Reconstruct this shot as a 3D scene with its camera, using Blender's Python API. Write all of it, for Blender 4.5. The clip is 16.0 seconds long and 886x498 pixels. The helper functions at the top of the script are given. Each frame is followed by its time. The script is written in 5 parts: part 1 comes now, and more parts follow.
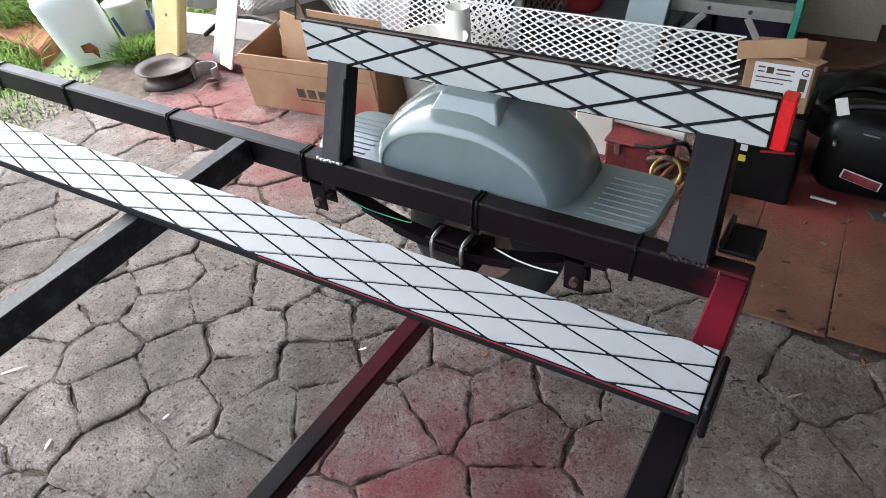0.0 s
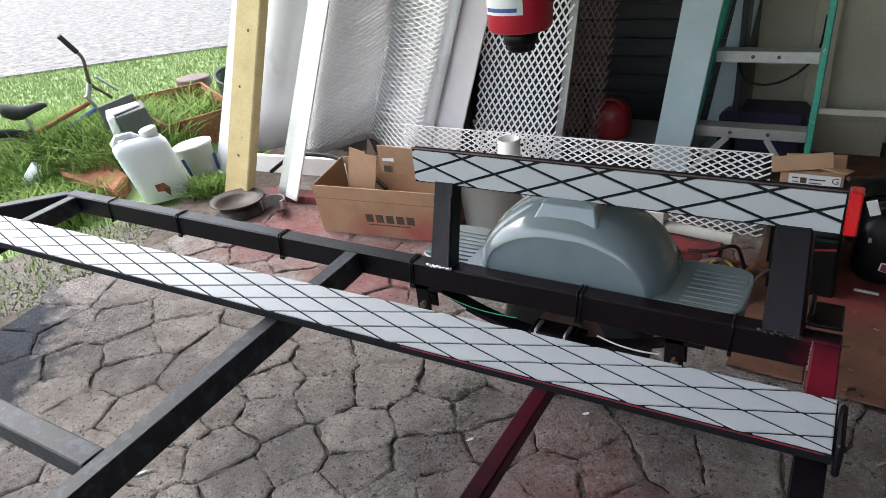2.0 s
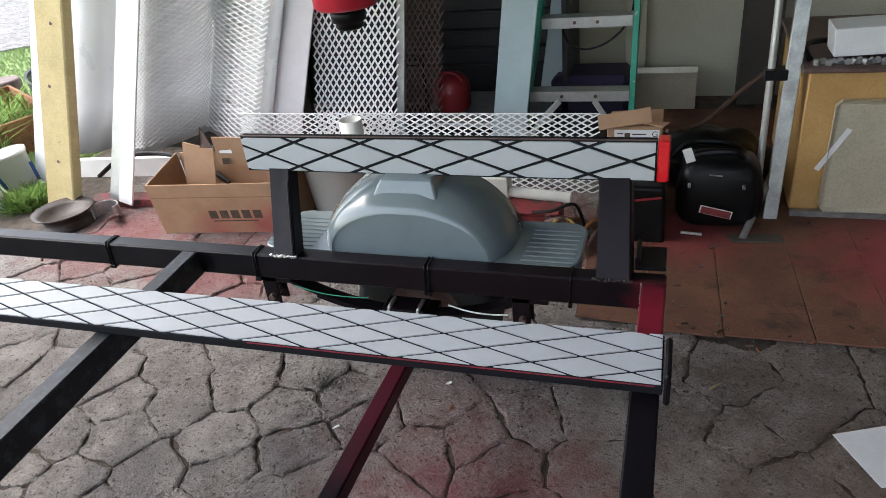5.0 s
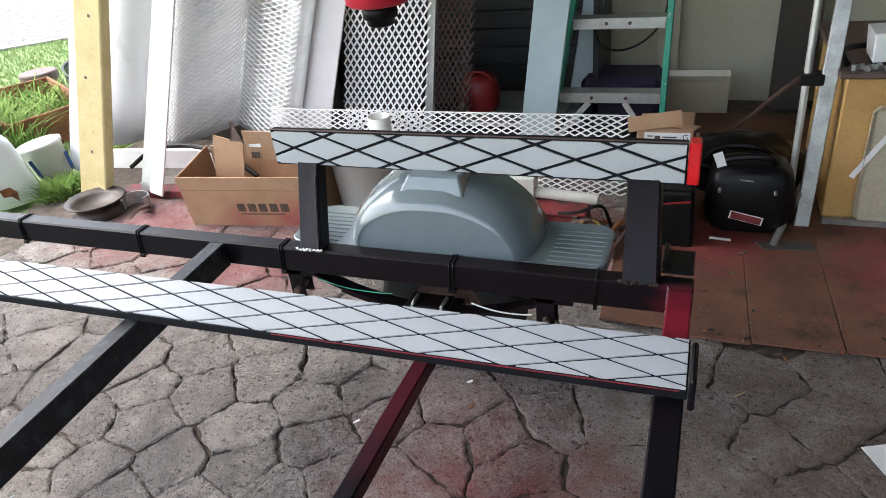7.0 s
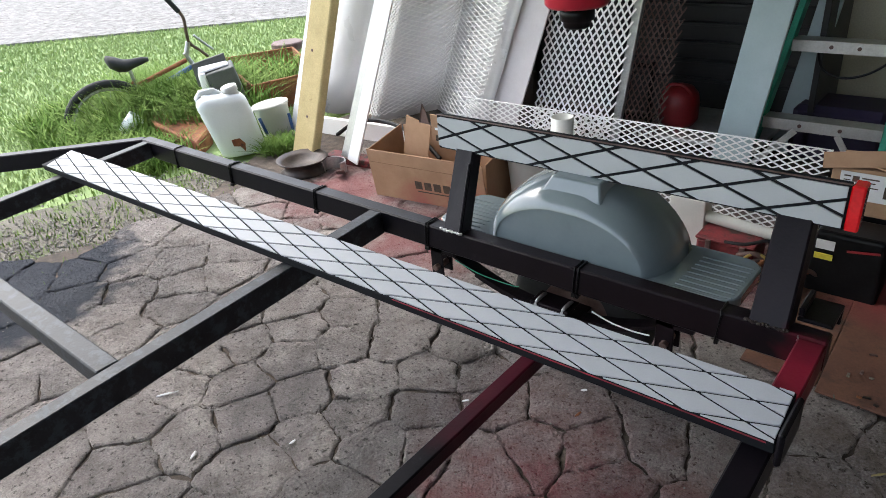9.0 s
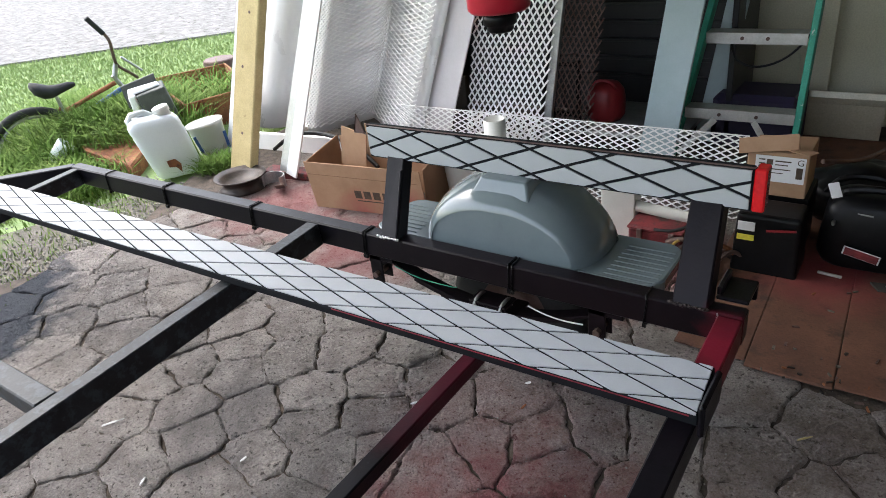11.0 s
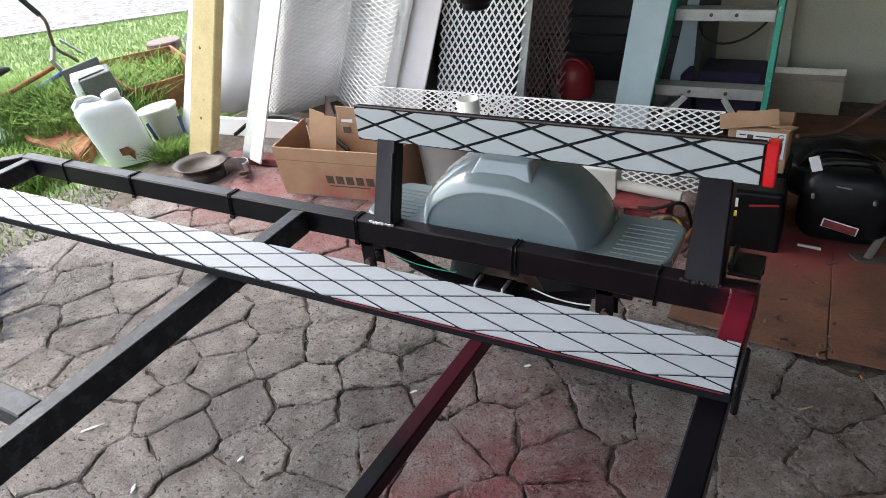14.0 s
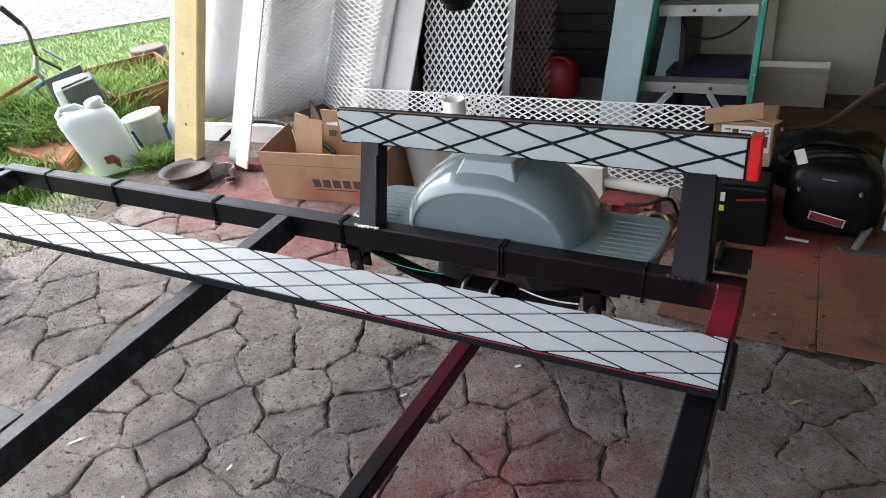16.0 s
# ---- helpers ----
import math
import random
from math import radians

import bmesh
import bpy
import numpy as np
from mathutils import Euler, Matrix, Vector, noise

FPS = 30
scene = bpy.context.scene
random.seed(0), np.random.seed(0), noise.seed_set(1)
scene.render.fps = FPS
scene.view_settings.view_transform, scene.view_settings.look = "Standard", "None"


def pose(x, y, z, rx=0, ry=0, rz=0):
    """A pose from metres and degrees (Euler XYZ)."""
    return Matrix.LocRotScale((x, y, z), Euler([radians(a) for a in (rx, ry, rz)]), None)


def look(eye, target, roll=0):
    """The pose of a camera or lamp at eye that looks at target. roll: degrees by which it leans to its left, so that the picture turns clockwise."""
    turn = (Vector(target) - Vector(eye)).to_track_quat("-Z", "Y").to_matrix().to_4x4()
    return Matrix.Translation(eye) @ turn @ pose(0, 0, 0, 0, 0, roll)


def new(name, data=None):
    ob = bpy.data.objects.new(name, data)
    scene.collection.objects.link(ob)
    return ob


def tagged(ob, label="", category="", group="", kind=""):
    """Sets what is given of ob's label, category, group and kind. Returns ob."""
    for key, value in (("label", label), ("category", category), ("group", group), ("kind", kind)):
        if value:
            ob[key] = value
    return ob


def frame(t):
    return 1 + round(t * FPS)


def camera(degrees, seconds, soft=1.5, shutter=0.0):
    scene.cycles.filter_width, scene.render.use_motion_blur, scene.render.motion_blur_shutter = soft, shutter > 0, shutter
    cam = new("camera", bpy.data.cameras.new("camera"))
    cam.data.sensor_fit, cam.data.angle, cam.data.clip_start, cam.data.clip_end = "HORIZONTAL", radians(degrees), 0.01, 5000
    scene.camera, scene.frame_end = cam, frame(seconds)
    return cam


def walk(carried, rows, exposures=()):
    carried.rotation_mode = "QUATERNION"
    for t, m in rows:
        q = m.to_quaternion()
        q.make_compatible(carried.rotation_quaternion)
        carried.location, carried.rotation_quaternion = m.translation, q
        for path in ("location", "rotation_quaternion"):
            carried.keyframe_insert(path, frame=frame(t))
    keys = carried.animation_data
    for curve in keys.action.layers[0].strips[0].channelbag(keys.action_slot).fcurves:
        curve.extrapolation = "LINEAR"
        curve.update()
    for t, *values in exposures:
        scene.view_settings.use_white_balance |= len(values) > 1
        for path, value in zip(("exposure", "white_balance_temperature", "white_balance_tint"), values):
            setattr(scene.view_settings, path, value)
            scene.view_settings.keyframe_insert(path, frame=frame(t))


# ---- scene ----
cam = camera(66.0, 16.0, soft=0.9)
PATH = [
    (0, (1.104, -1.154, 1.41), (0.209, 0.137, 0.172), -5.3),
    (0.5, (1.122, -1.214, 1.442), (0.306, 0.232, 0.327), -8.1),
    (1, (1.04, -1.392, 1.464), (0.328, 0.162, 0.425), -8.7),
    (1.5, (0.995, -1.486, 1.473), (0.22, 0.097, 0.529), -6.6),
    (2, (0.971, -1.515, 1.483), (0.001, -0.026, 0.566), -6.4),
    (2.5, (0.948, -1.538, 1.482), (-0.136, -0.129, 0.567), -5.6),
    (3, (0.943, -1.544, 1.477), (-0.157, -0.154, 0.551), -5.4),
    (3.5, (0.962, -1.533, 1.46), (0.041, -0.027, 0.52), -4.6),
    (4, (0.997, -1.48, 1.449), (0.322, 0.116, 0.45), -5.8),
    (4.2, (1.008, -1.472, 1.453), (0.381, 0.146, 0.458), -6.5),
    (6.3, (1.036, -1.473, 1.448), (0.405, 0.138, 0.446), -7.8),
    (6.5, (1.029, -1.478, 1.443), (0.402, 0.141, 0.45), -7.0),
    (7, (1.026, -1.475, 1.447), (0.339, 0.12, 0.456), -6.7),
    (7.5, (1.007, -1.494, 1.448), (0.252, 0.106, 0.514), -5.2),
    (8, (1.006, -1.511, 1.444), (0.13, 0.016, 0.496), -5.1),
    (8.5, (1.097, -1.501, 1.463), (-0.036, -0.107, 0.584), -6.1),
    (9, (1.22, -1.44, 1.448), (0.039, -0.13, 0.504), -5.3),
    (9.5, (1.276, -1.415, 1.448), (0.141, -0.097, 0.461), -6.1),
    (9.7, (1.309, -1.409, 1.447), (0.188, -0.076, 0.463), -6.3),
    (11.8, (1.224, -1.46, 1.466), (0.167, -0.046, 0.527), -7.1),
    (12, (1.203, -1.462, 1.46), (0.173, -0.059, 0.474), -6.5),
    (12.5, (1.173, -1.468, 1.449), (0.148, -0.068, 0.453), -6.6),
    (13, (1.149, -1.472, 1.452), (0.187, -0.035, 0.448), -6.9),
    (13.5, (1.131, -1.478, 1.457), (0.195, -0.017, 0.463), -6.9),
    (14, (1.12, -1.48, 1.453), (0.189, -0.021, 0.45), -6.6),
    (14.5, (1.12, -1.472, 1.451), (0.211, 0.003, 0.453), -6.8),
    (15, (1.134, -1.459, 1.449), (0.221, 0.014, 0.449), -7.8),
    (15.5, (1.136, -1.462, 1.45), (0.22, 0.007, 0.449), -8.0),
    (16, (1.13, -1.46, 1.446), (0.217, 0.01, 0.443), -7.6),
]
EXPOSURE = [(0, 2.95), (0.5, 2.85), (1, 2.75), (1.5, 2.65), (2, 2.35), (2.5, 2.25), (3, 2.20), (3.5, 2.25), (4, 2.35), (6.5, 2.65), (7, 2.75), (7.5, 2.60), (8, 2.35), (8.5, 2.30), (9, 2.30), (9.5, 2.30), (12, 2.45), (13, 2.50), (14, 2.60), (16, 2.60)]
walk(cam, [(t, look(eye, target, roll)) for t, eye, target, roll in PATH], EXPOSURE)

# ---- world and light ----
world = bpy.data.worlds.new("sky")
scene.world = world
world.use_nodes = True
wn = world.node_tree
sky = wn.nodes.new("ShaderNodeTexSky")
sky.sky_type, sky.sun_disc = "NISHITA", False
sky.sun_elevation, sky.sun_rotation = radians(52), radians(-94)
sky.dust_density = 3.0
haze = wn.nodes.new("ShaderNodeHueSaturation")
haze.inputs["Saturation"].default_value = 0.6
wn.links.new(sky.outputs[0], haze.inputs["Color"])
wn.links.new(haze.outputs[0], wn.nodes["Background"].inputs[0])
wn.nodes["Background"].inputs[1].default_value = 0.13
sun_data = bpy.data.lights.new("sun", "SUN")
sun_data.energy, sun_data.angle, sun_data.color = 0.52, radians(40), (0.97, 0.99, 1.0)
sun = new("sun", sun_data)
sun.matrix_world = look((-6.2, -0.4, 7.8), (0, 0, 0))


# ---- materials ----
def material(name, a, b, rough=0.6, metal=0.0, scale=8.0, bump=0.1, fine=120.0, vary=0.0, island=False, spot=None, coat=0.0, trans=0.0, lump=0.0, lumps=28.0, grain=0.5, spec=0.5):
    """Two colours mixed by coarse noise, darkened by fine grain, with relief; vary: difference from piece to piece."""
    m = bpy.data.materials.new(name)
    m.use_nodes = True
    t = m.node_tree
    n, l = t.nodes, t.links
    bsdf = n["Principled BSDF"]
    tc = n.new("ShaderNodeTexCoord")
    n1 = n.new("ShaderNodeTexNoise")
    n1.inputs["Scale"].default_value, n1.inputs["Detail"].default_value, n1.inputs["Roughness"].default_value = scale, 6, 0.65
    n2 = n.new("ShaderNodeTexNoise")
    n2.inputs["Scale"].default_value, n2.inputs["Detail"].default_value = fine, 4
    l.new(tc.outputs["Object"], n1.inputs["Vector"])
    l.new(tc.outputs["Object"], n2.inputs["Vector"])
    ramp = n.new("ShaderNodeMapRange")
    ramp.inputs[1].default_value, ramp.inputs[2].default_value = 0.35, 0.65
    l.new(n1.outputs[0], ramp.inputs[0])
    mix = n.new("ShaderNodeMix")
    mix.data_type = "RGBA"
    mix.inputs[6].default_value, mix.inputs[7].default_value = (*a, 1), (*b, 1)
    l.new(ramp.outputs[0], mix.inputs[0])
    out = mix.outputs[2]
    if spot:
        colour, low, high, sscale = spot
        n3 = n.new("ShaderNodeTexNoise")
        n3.inputs["Scale"].default_value, n3.inputs["Detail"].default_value, n3.inputs["Roughness"].default_value = sscale, 8, 0.7
        l.new(tc.outputs["Object"], n3.inputs["Vector"])
        r3 = n.new("ShaderNodeMapRange")
        r3.inputs[1].default_value, r3.inputs[2].default_value = low, high
        l.new(n3.outputs[0], r3.inputs[0])
        mx = n.new("ShaderNodeMix")
        mx.data_type = "RGBA"
        mx.inputs[7].default_value = (*colour, 1)
        l.new(out, mx.inputs[6])
        l.new(r3.outputs[0], mx.inputs[0])
        out = mx.outputs[2]
    hsv = n.new("ShaderNodeHueSaturation")
    val = n.new("ShaderNodeMath")
    val.operation = "MULTIPLY_ADD"
    l.new(n2.outputs[0], val.inputs[0])
    val.inputs[1].default_value, val.inputs[2].default_value = grain, 1 - grain / 2
    l.new(out, hsv.inputs["Color"])
    if vary:
        info = n.new("ShaderNodeNewGeometry" if island else "ShaderNodeObjectInfo")
        add = n.new("ShaderNodeMath")
        add.operation = "MULTIPLY_ADD"
        l.new(info.outputs["Random Per Island" if island else "Random"], add.inputs[0])
        add.inputs[1].default_value = vary
        l.new(val.outputs[0], add.inputs[2])
        sub = n.new("ShaderNodeMath")
        sub.operation = "SUBTRACT"
        l.new(add.outputs[0], sub.inputs[0])
        sub.inputs[1].default_value = vary / 2
        l.new(sub.outputs[0], hsv.inputs["Value"])
    else:
        l.new(val.outputs[0], hsv.inputs["Value"])
    l.new(hsv.outputs[0], bsdf.inputs["Base Color"])
    rr = n.new("ShaderNodeMapRange")
    rr.inputs[3].default_value, rr.inputs[4].default_value = max(rough - 0.12, 0.05), min(rough + 0.12, 1)
    l.new(n1.outputs[0], rr.inputs[0])
    l.new(rr.outputs[0], bsdf.inputs["Roughness"])
    bsdf.inputs["Metallic"].default_value = metal
    bsdf.inputs["Coat Weight"].default_value = coat
    bsdf.inputs["Coat Roughness"].default_value = 0.12
    bsdf.inputs["Specular IOR Level"].default_value = spec
    bsdf.inputs["Transmission Weight"].default_value = trans
    if bump:
        bp = n.new("ShaderNodeBump")
        bp.inputs["Strength"].default_value, bp.inputs["Distance"].default_value = bump, 0.01
        l.new(n2.outputs[0], bp.inputs["Height"])
        if lump:
            n4 = n.new("ShaderNodeTexNoise")
            n4.inputs["Scale"].default_value, n4.inputs["Detail"].default_value, n4.inputs["Roughness"].default_value = lumps, 5, 0.7
            l.new(tc.outputs["Object"], n4.inputs["Vector"])
            bq = n.new("ShaderNodeBump")
            bq.inputs["Strength"].default_value, bq.inputs["Distance"].default_value = lump, 0.05
            l.new(n4.outputs[0], bq.inputs["Height"])
            l.new(bq.outputs[0], bp.inputs["Normal"])
        l.new(bp.outputs[0], bsdf.inputs["Normal"])
    return m


BLACK = material("black_paint", (0.004, 0.004, 0.006), (0.008, 0.007, 0.01), 0.38, scale=14, bump=0.05, spot=((0.025, 0.025, 0.03), 0.62, 0.75, 30), spec=0.18)
# stained black; its blue-grey spots also paint in the sky's reflection
BLACKWORNSKY = material("worn_black_sky_sheen", (0.006, 0.007, 0.009), (0.016, 0.019, 0.024), 0.5, scale=12, bump=0.08, spot=((0.028, 0.036, 0.046), 0.5, 0.6, 26), spec=0.35)
PAD = material("grey_foam", (0.40, 0.415, 0.435), (0.44, 0.455, 0.478), 0.7, scale=5, bump=0.04, fine=300, vary=0.06, grain=0.12, spec=0.3)
FOAMBASE = material("black_foam", (0.005, 0.006, 0.009), (0.009, 0.01, 0.013), 0.8, bump=0.05, spec=0.2)
FENDER = material("grey_plastic", (0.135, 0.172, 0.184), (0.165, 0.202, 0.214), 0.11, scale=4, bump=0.0, fine=200, grain=0.06, coat=0.5, spot=((0.12, 0.14, 0.15), 0.62, 0.8, 9))
TYRE = material("tyre_rubber", (0.01, 0.011, 0.011), (0.018, 0.019, 0.019), 0.8, scale=20)
ZINC = material("zinc", (0.5, 0.5, 0.5), (0.35, 0.35, 0.36), 0.35, metal=0.9, scale=40)
STEEL = material("worn_steel", (0.45, 0.46, 0.46), (0.3, 0.3, 0.3), 0.4, metal=0.8, scale=14)
STAINLESS = material("stainless", (0.5, 0.46, 0.35), (0.44, 0.4, 0.3), 0.35, metal=0.15, scale=5, bump=0.02)
STONE = material("cast_stone", (0.2, 0.174, 0.16), (0.35, 0.312, 0.29), 0.88, scale=9, bump=1.0, fine=170, vary=0.3, spot=((0.06, 0.05, 0.043), 0.56, 0.64, 55), lump=1.0, lumps=42, grain=1.3)
JOINT = material("joint_grit", (0.045, 0.035, 0.027), (0.13, 0.1, 0.078), 0.95, scale=20, bump=0.8, fine=200)
GRASS = material("grass", (0.21, 0.29, 0.105), (0.30, 0.37, 0.16), 0.9, scale=3, bump=0, vary=0.4, island=True, spec=0.08)
SOIL = material("grass_soil", (0.16, 0.24, 0.085), (0.24, 0.32, 0.125), 0.95, scale=4, bump=0.6, fine=60)
GRAVEL = material("gravel", (0.115, 0.111, 0.103), (0.25, 0.243, 0.233), 0.9, scale=7, bump=1.0, fine=40, grain=0.9, spot=((0.07, 0.065, 0.055), 0.55, 0.62, 11))
PEBBLE = material("pale_pebble", (0.19, 0.175, 0.15), (0.29, 0.275, 0.25), 0.9, scale=30, bump=0.2)
WEED = material("weed_green", (0.09, 0.17, 0.03), (0.2, 0.28, 0.08), 0.9, scale=3, bump=0, vary=0.6, island=True, spec=0.1)
VERGE = material("verge_gravel", (0.085, 0.075, 0.06), (0.15, 0.135, 0.11), 0.95, scale=18, bump=1.0, fine=70, spot=((0.1, 0.14, 0.04), 0.55, 0.65, 4))
PINE = material("pine", (0.42, 0.33, 0.15), (0.52, 0.42, 0.21), 0.65, scale=6, bump=0.1, spot=((0.2, 0.12, 0.05), 0.7, 0.78, 9))
WHITE = material("white_metal", (0.8, 0.8, 0.8), (0.86, 0.86, 0.86), 0.45, scale=5, bump=0.03, grain=0.12)
PANELGREY = material("grey_primed_sheet", (0.5, 0.48, 0.49), (0.56, 0.54, 0.55), 0.5, scale=4, bump=0.02, grain=0.12)
WHITESHEET = material("white_enamel_sheet", (0.74, 0.735, 0.74), (0.79, 0.785, 0.79), 0.3, metal=0.05, scale=3, bump=0.0, coat=0.5, grain=0.1)
MESHWHITE = material("white_coated_mesh", (0.84, 0.84, 0.83), (0.9, 0.9, 0.89), 0.5, scale=20, bump=0.05, grain=0.12)
CARD = material("cardboard", (0.33, 0.195, 0.112), (0.41, 0.255, 0.155), 0.8, scale=6, bump=0.1, grain=0.12)
CRUSHED = material("crushed_cardboard", (0.2, 0.115, 0.06), (0.27, 0.16, 0.09), 0.85, scale=20, bump=0.3)
INK = material("dark_ink", (0.05, 0.035, 0.025), (0.09, 0.06, 0.04), 0.8, scale=30, bump=0)
PAPER = material("white_paper", (0.68, 0.68, 0.68), (0.75, 0.75, 0.75), 0.7, bump=0, grain=0.12)
BUCKET = material("white_plastic", (0.6, 0.6, 0.56), (0.68, 0.68, 0.64), 0.4, scale=5, bump=0.02, grain=0.12)
JUG = material("milky_plastic", (0.68, 0.72, 0.72), (0.74, 0.78, 0.78), 0.35, scale=3, bump=0.02, grain=0.12)
RUST = material("rust", (0.16, 0.05, 0.02), (0.3, 0.12, 0.05), 0.9, scale=12, bump=0.4, spot=((0.08, 0.03, 0.02), 0.55, 0.7, 18))
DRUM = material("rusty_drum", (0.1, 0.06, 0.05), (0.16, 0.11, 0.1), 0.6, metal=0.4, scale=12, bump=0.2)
RED = material("red_plastic", (0.42, 0.012, 0.03), (0.5, 0.018, 0.04), 0.35, scale=4, bump=0.02, grain=0.12)
DIRTYRED = material("dirty_red_paint", (0.1, 0.012, 0.016), (0.24, 0.03, 0.035), 0.6, scale=9, bump=0.2, spot=((0.04, 0.025, 0.02), 0.52, 0.62, 14))
TANKRED = material("red_tank_paint", (0.2, 0.011, 0.016), (0.27, 0.018, 0.024), 0.45, scale=6, bump=0.05)
BLUEWOOD = material("pale_blue_board", (0.38, 0.48, 0.5), (0.44, 0.54, 0.56), 0.55, scale=4, bump=0.05, grain=0.12)
GREEN = material("green_fibreglass", (0.02, 0.26, 0.17), (0.03, 0.32, 0.22), 0.5, scale=15, bump=0.1, spot=((0.5, 0.55, 0.5), 0.62, 0.68, 25))
ALU = material("aluminium", (0.6, 0.6, 0.58), (0.5, 0.5, 0.48), 0.4, metal=0.7, scale=15, bump=0.05)
WALLPAINT = material("yellowed_wall", (0.5, 0.48, 0.36), (0.56, 0.54, 0.42), 0.8, scale=2, bump=0.1, spot=((0.25, 0.22, 0.15), 0.64, 0.75, 5))
DARKBOARD = material("dark_wall", (0.05, 0.045, 0.04), (0.07, 0.06, 0.05), 0.85, scale=4)
DARKMETAL = material("dark_cabinet", (0.012, 0.013, 0.015), (0.022, 0.023, 0.025), 0.45, scale=5)
BLACKPLASTIC = material("black_plastic", (0.003, 0.003, 0.004), (0.007, 0.007, 0.008), 0.4, scale=10, bump=0.05, spec=0.2)
DARKSTEEL = material("dark_rusty_steel", (0.02, 0.016, 0.015), (0.055, 0.04, 0.035), 0.5, metal=0.3, scale=14, bump=0.2)
PLY = material("brown_panel", (0.1, 0.043, 0.027), (0.17, 0.077, 0.046), 0.75, scale=4, bump=0.25, vary=0.25, spot=((0.05, 0.026, 0.02), 0.52, 0.66, 6))
CABWOOD = material("orange_plywood", (0.42, 0.24, 0.08), (0.5, 0.3, 0.11), 0.6, scale=5, bump=0.1)
PURPLE = material("dark_purple", (0.02, 0.015, 0.04), (0.03, 0.02, 0.06), 0.6)
GREY = material("dark_grey_plastic", (0.05, 0.055, 0.05), (0.08, 0.085, 0.08), 0.6, scale=6)
LAMP = material("red_lens", (0.6, 0.01, 0.015), (0.7, 0.015, 0.02), 0.2, bump=0, coat=0.5)
LAMPRED = material("red_edge_paint", (0.3, 0.01, 0.03), (0.12, 0.008, 0.02), 0.5, scale=20, bump=0)
BRASS = material("brass", (0.55, 0.4, 0.13), (0.42, 0.3, 0.1), 0.3, metal=0.9, scale=20, bump=0.05)
YELLOW = material("yellow_label", (0.7, 0.6, 0.05), (0.75, 0.65, 0.07), 0.6, bump=0)
BLUE = material("blue_print", (0.03, 0.08, 0.25), (0.04, 0.1, 0.3), 0.6, bump=0)
CEIL = material("ceiling_board", (0.26, 0.23, 0.2), (0.33, 0.29, 0.25), 0.9, scale=2, bump=0.1)


# ---- mesh helpers ----
def put(name, bm, mat, parent=None, label="", smooth=False):
    me = bpy.data.meshes.new(name)
    bm.normal_update()
    bm.to_mesh(me)
    bm.free()
    me.materials.append(mat)
    if smooth:
        me.shade_smooth()
    ob = new(name, me)
    if parent is not None:
        ob.parent = parent
        if parent.type == "EMPTY":
            ob.matrix_parent_inverse = Matrix.Translation(-parent.location)
    if label:
        ob["label"] = label
    return ob


part = put


def thing(name, at, label, category, group=""):
    ob = new(name)
    ob.location = at
    ob.empty_display_size = 0.05
    return tagged(ob, label, category, group)


def hexa(bm, pts, bevel=0.0, seg=1):
    """A solid from eight corners: four below, four above, both anticlockwise from above."""
    own = bmesh.new()
    v = [own.verts.new(p) for p in pts]
    for f in ((3, 2, 1, 0), (4, 5, 6, 7), (0, 1, 5, 4), (1, 2, 6, 5), (2, 3, 7, 6), (3, 0, 4, 7)):
        own.faces.new([v[i] for i in f])
    bmesh.ops.recalc_face_normals(own, faces=own.faces)
    if bevel:
        bmesh.ops.bevel(own, geom=own.edges[:], offset=bevel, segments=seg, affect="EDGES", profile=0.5)
    merge(bm, own)


def merge(bm, own):
    me = bpy.data.meshes.new("tmp")
    own.to_mesh(me)
    own.free()
    bm.from_mesh(me)
    bpy.data.meshes.remove(me)


def box(x0, x1, y0, y1, z0, z1, bevel=0.003, bm=None):
    bm = bm or bmesh.new()
    hexa(bm, [(x0, y0, z0), (x1, y0, z0), (x1, y1, z0), (x0, y1, z0), (x0, y0, z1), (x1, y0, z1), (x1, y1, z1), (x0, y1, z1)], bevel)
    return bm


def beam(p, q, w, h, up=(0, 0, 1), bevel=0.003, bm=None):
    """A bar of section w (sideways) by h (along up), with its middle line from p to q."""
    bm = bm or bmesh.new()
    p, q = Vector(p), Vector(q)
    a = (q - p).normalized()
    s = a.cross(Vector(up)).normalized() * (w / 2)
    u = s.cross(a).normalized() * (h / 2)
    hexa(bm, [p - s - u, q - s - u, q + s - u, p + s - u, p - s + u, q - s + u, q + s + u, p + s + u], bevel)
    return bm


def rod(p, q, r, r2=None, seg=16, bm=None, caps=True):
    bm = bm or bmesh.new()
    p, q = Vector(p), Vector(q)
    m = Matrix.Translation((p + q) / 2) @ (q - p).to_track_quat("Z", "Y").to_matrix().to_4x4()
    bmesh.ops.create_cone(bm, cap_ends=caps, segments=seg, radius1=r, radius2=r if r2 is None else r2, depth=(q - p).length, matrix=m)
    return bm


def lathe(profile, at, seg=32, bm=None, axis=(0, 0, 1), close=False):
    """A turned shape: rows of radius and height, round axis through at."""
    bm = bm or bmesh.new()
    turn = Vector(axis).to_track_quat("Z", "Y").to_matrix()
    rings = []
    for r, z in profile:
        rings.append([bm.verts.new(Vector(at) + turn @ Vector((r * math.cos(2 * math.pi * i / seg), r * math.sin(2 * math.pi * i / seg), z))) for i in range(seg)])
    for a, b in zip(rings, rings[1:]):
        for i in range(seg):
            bm.faces.new((a[i], a[(i + 1) % seg], b[(i + 1) % seg], b[i]))
    bmesh.ops.remove_doubles(bm, verts=bm.verts[:], dist=1e-5)
    bmesh.ops.recalc_face_normals(bm, faces=bm.faces)
    return bm


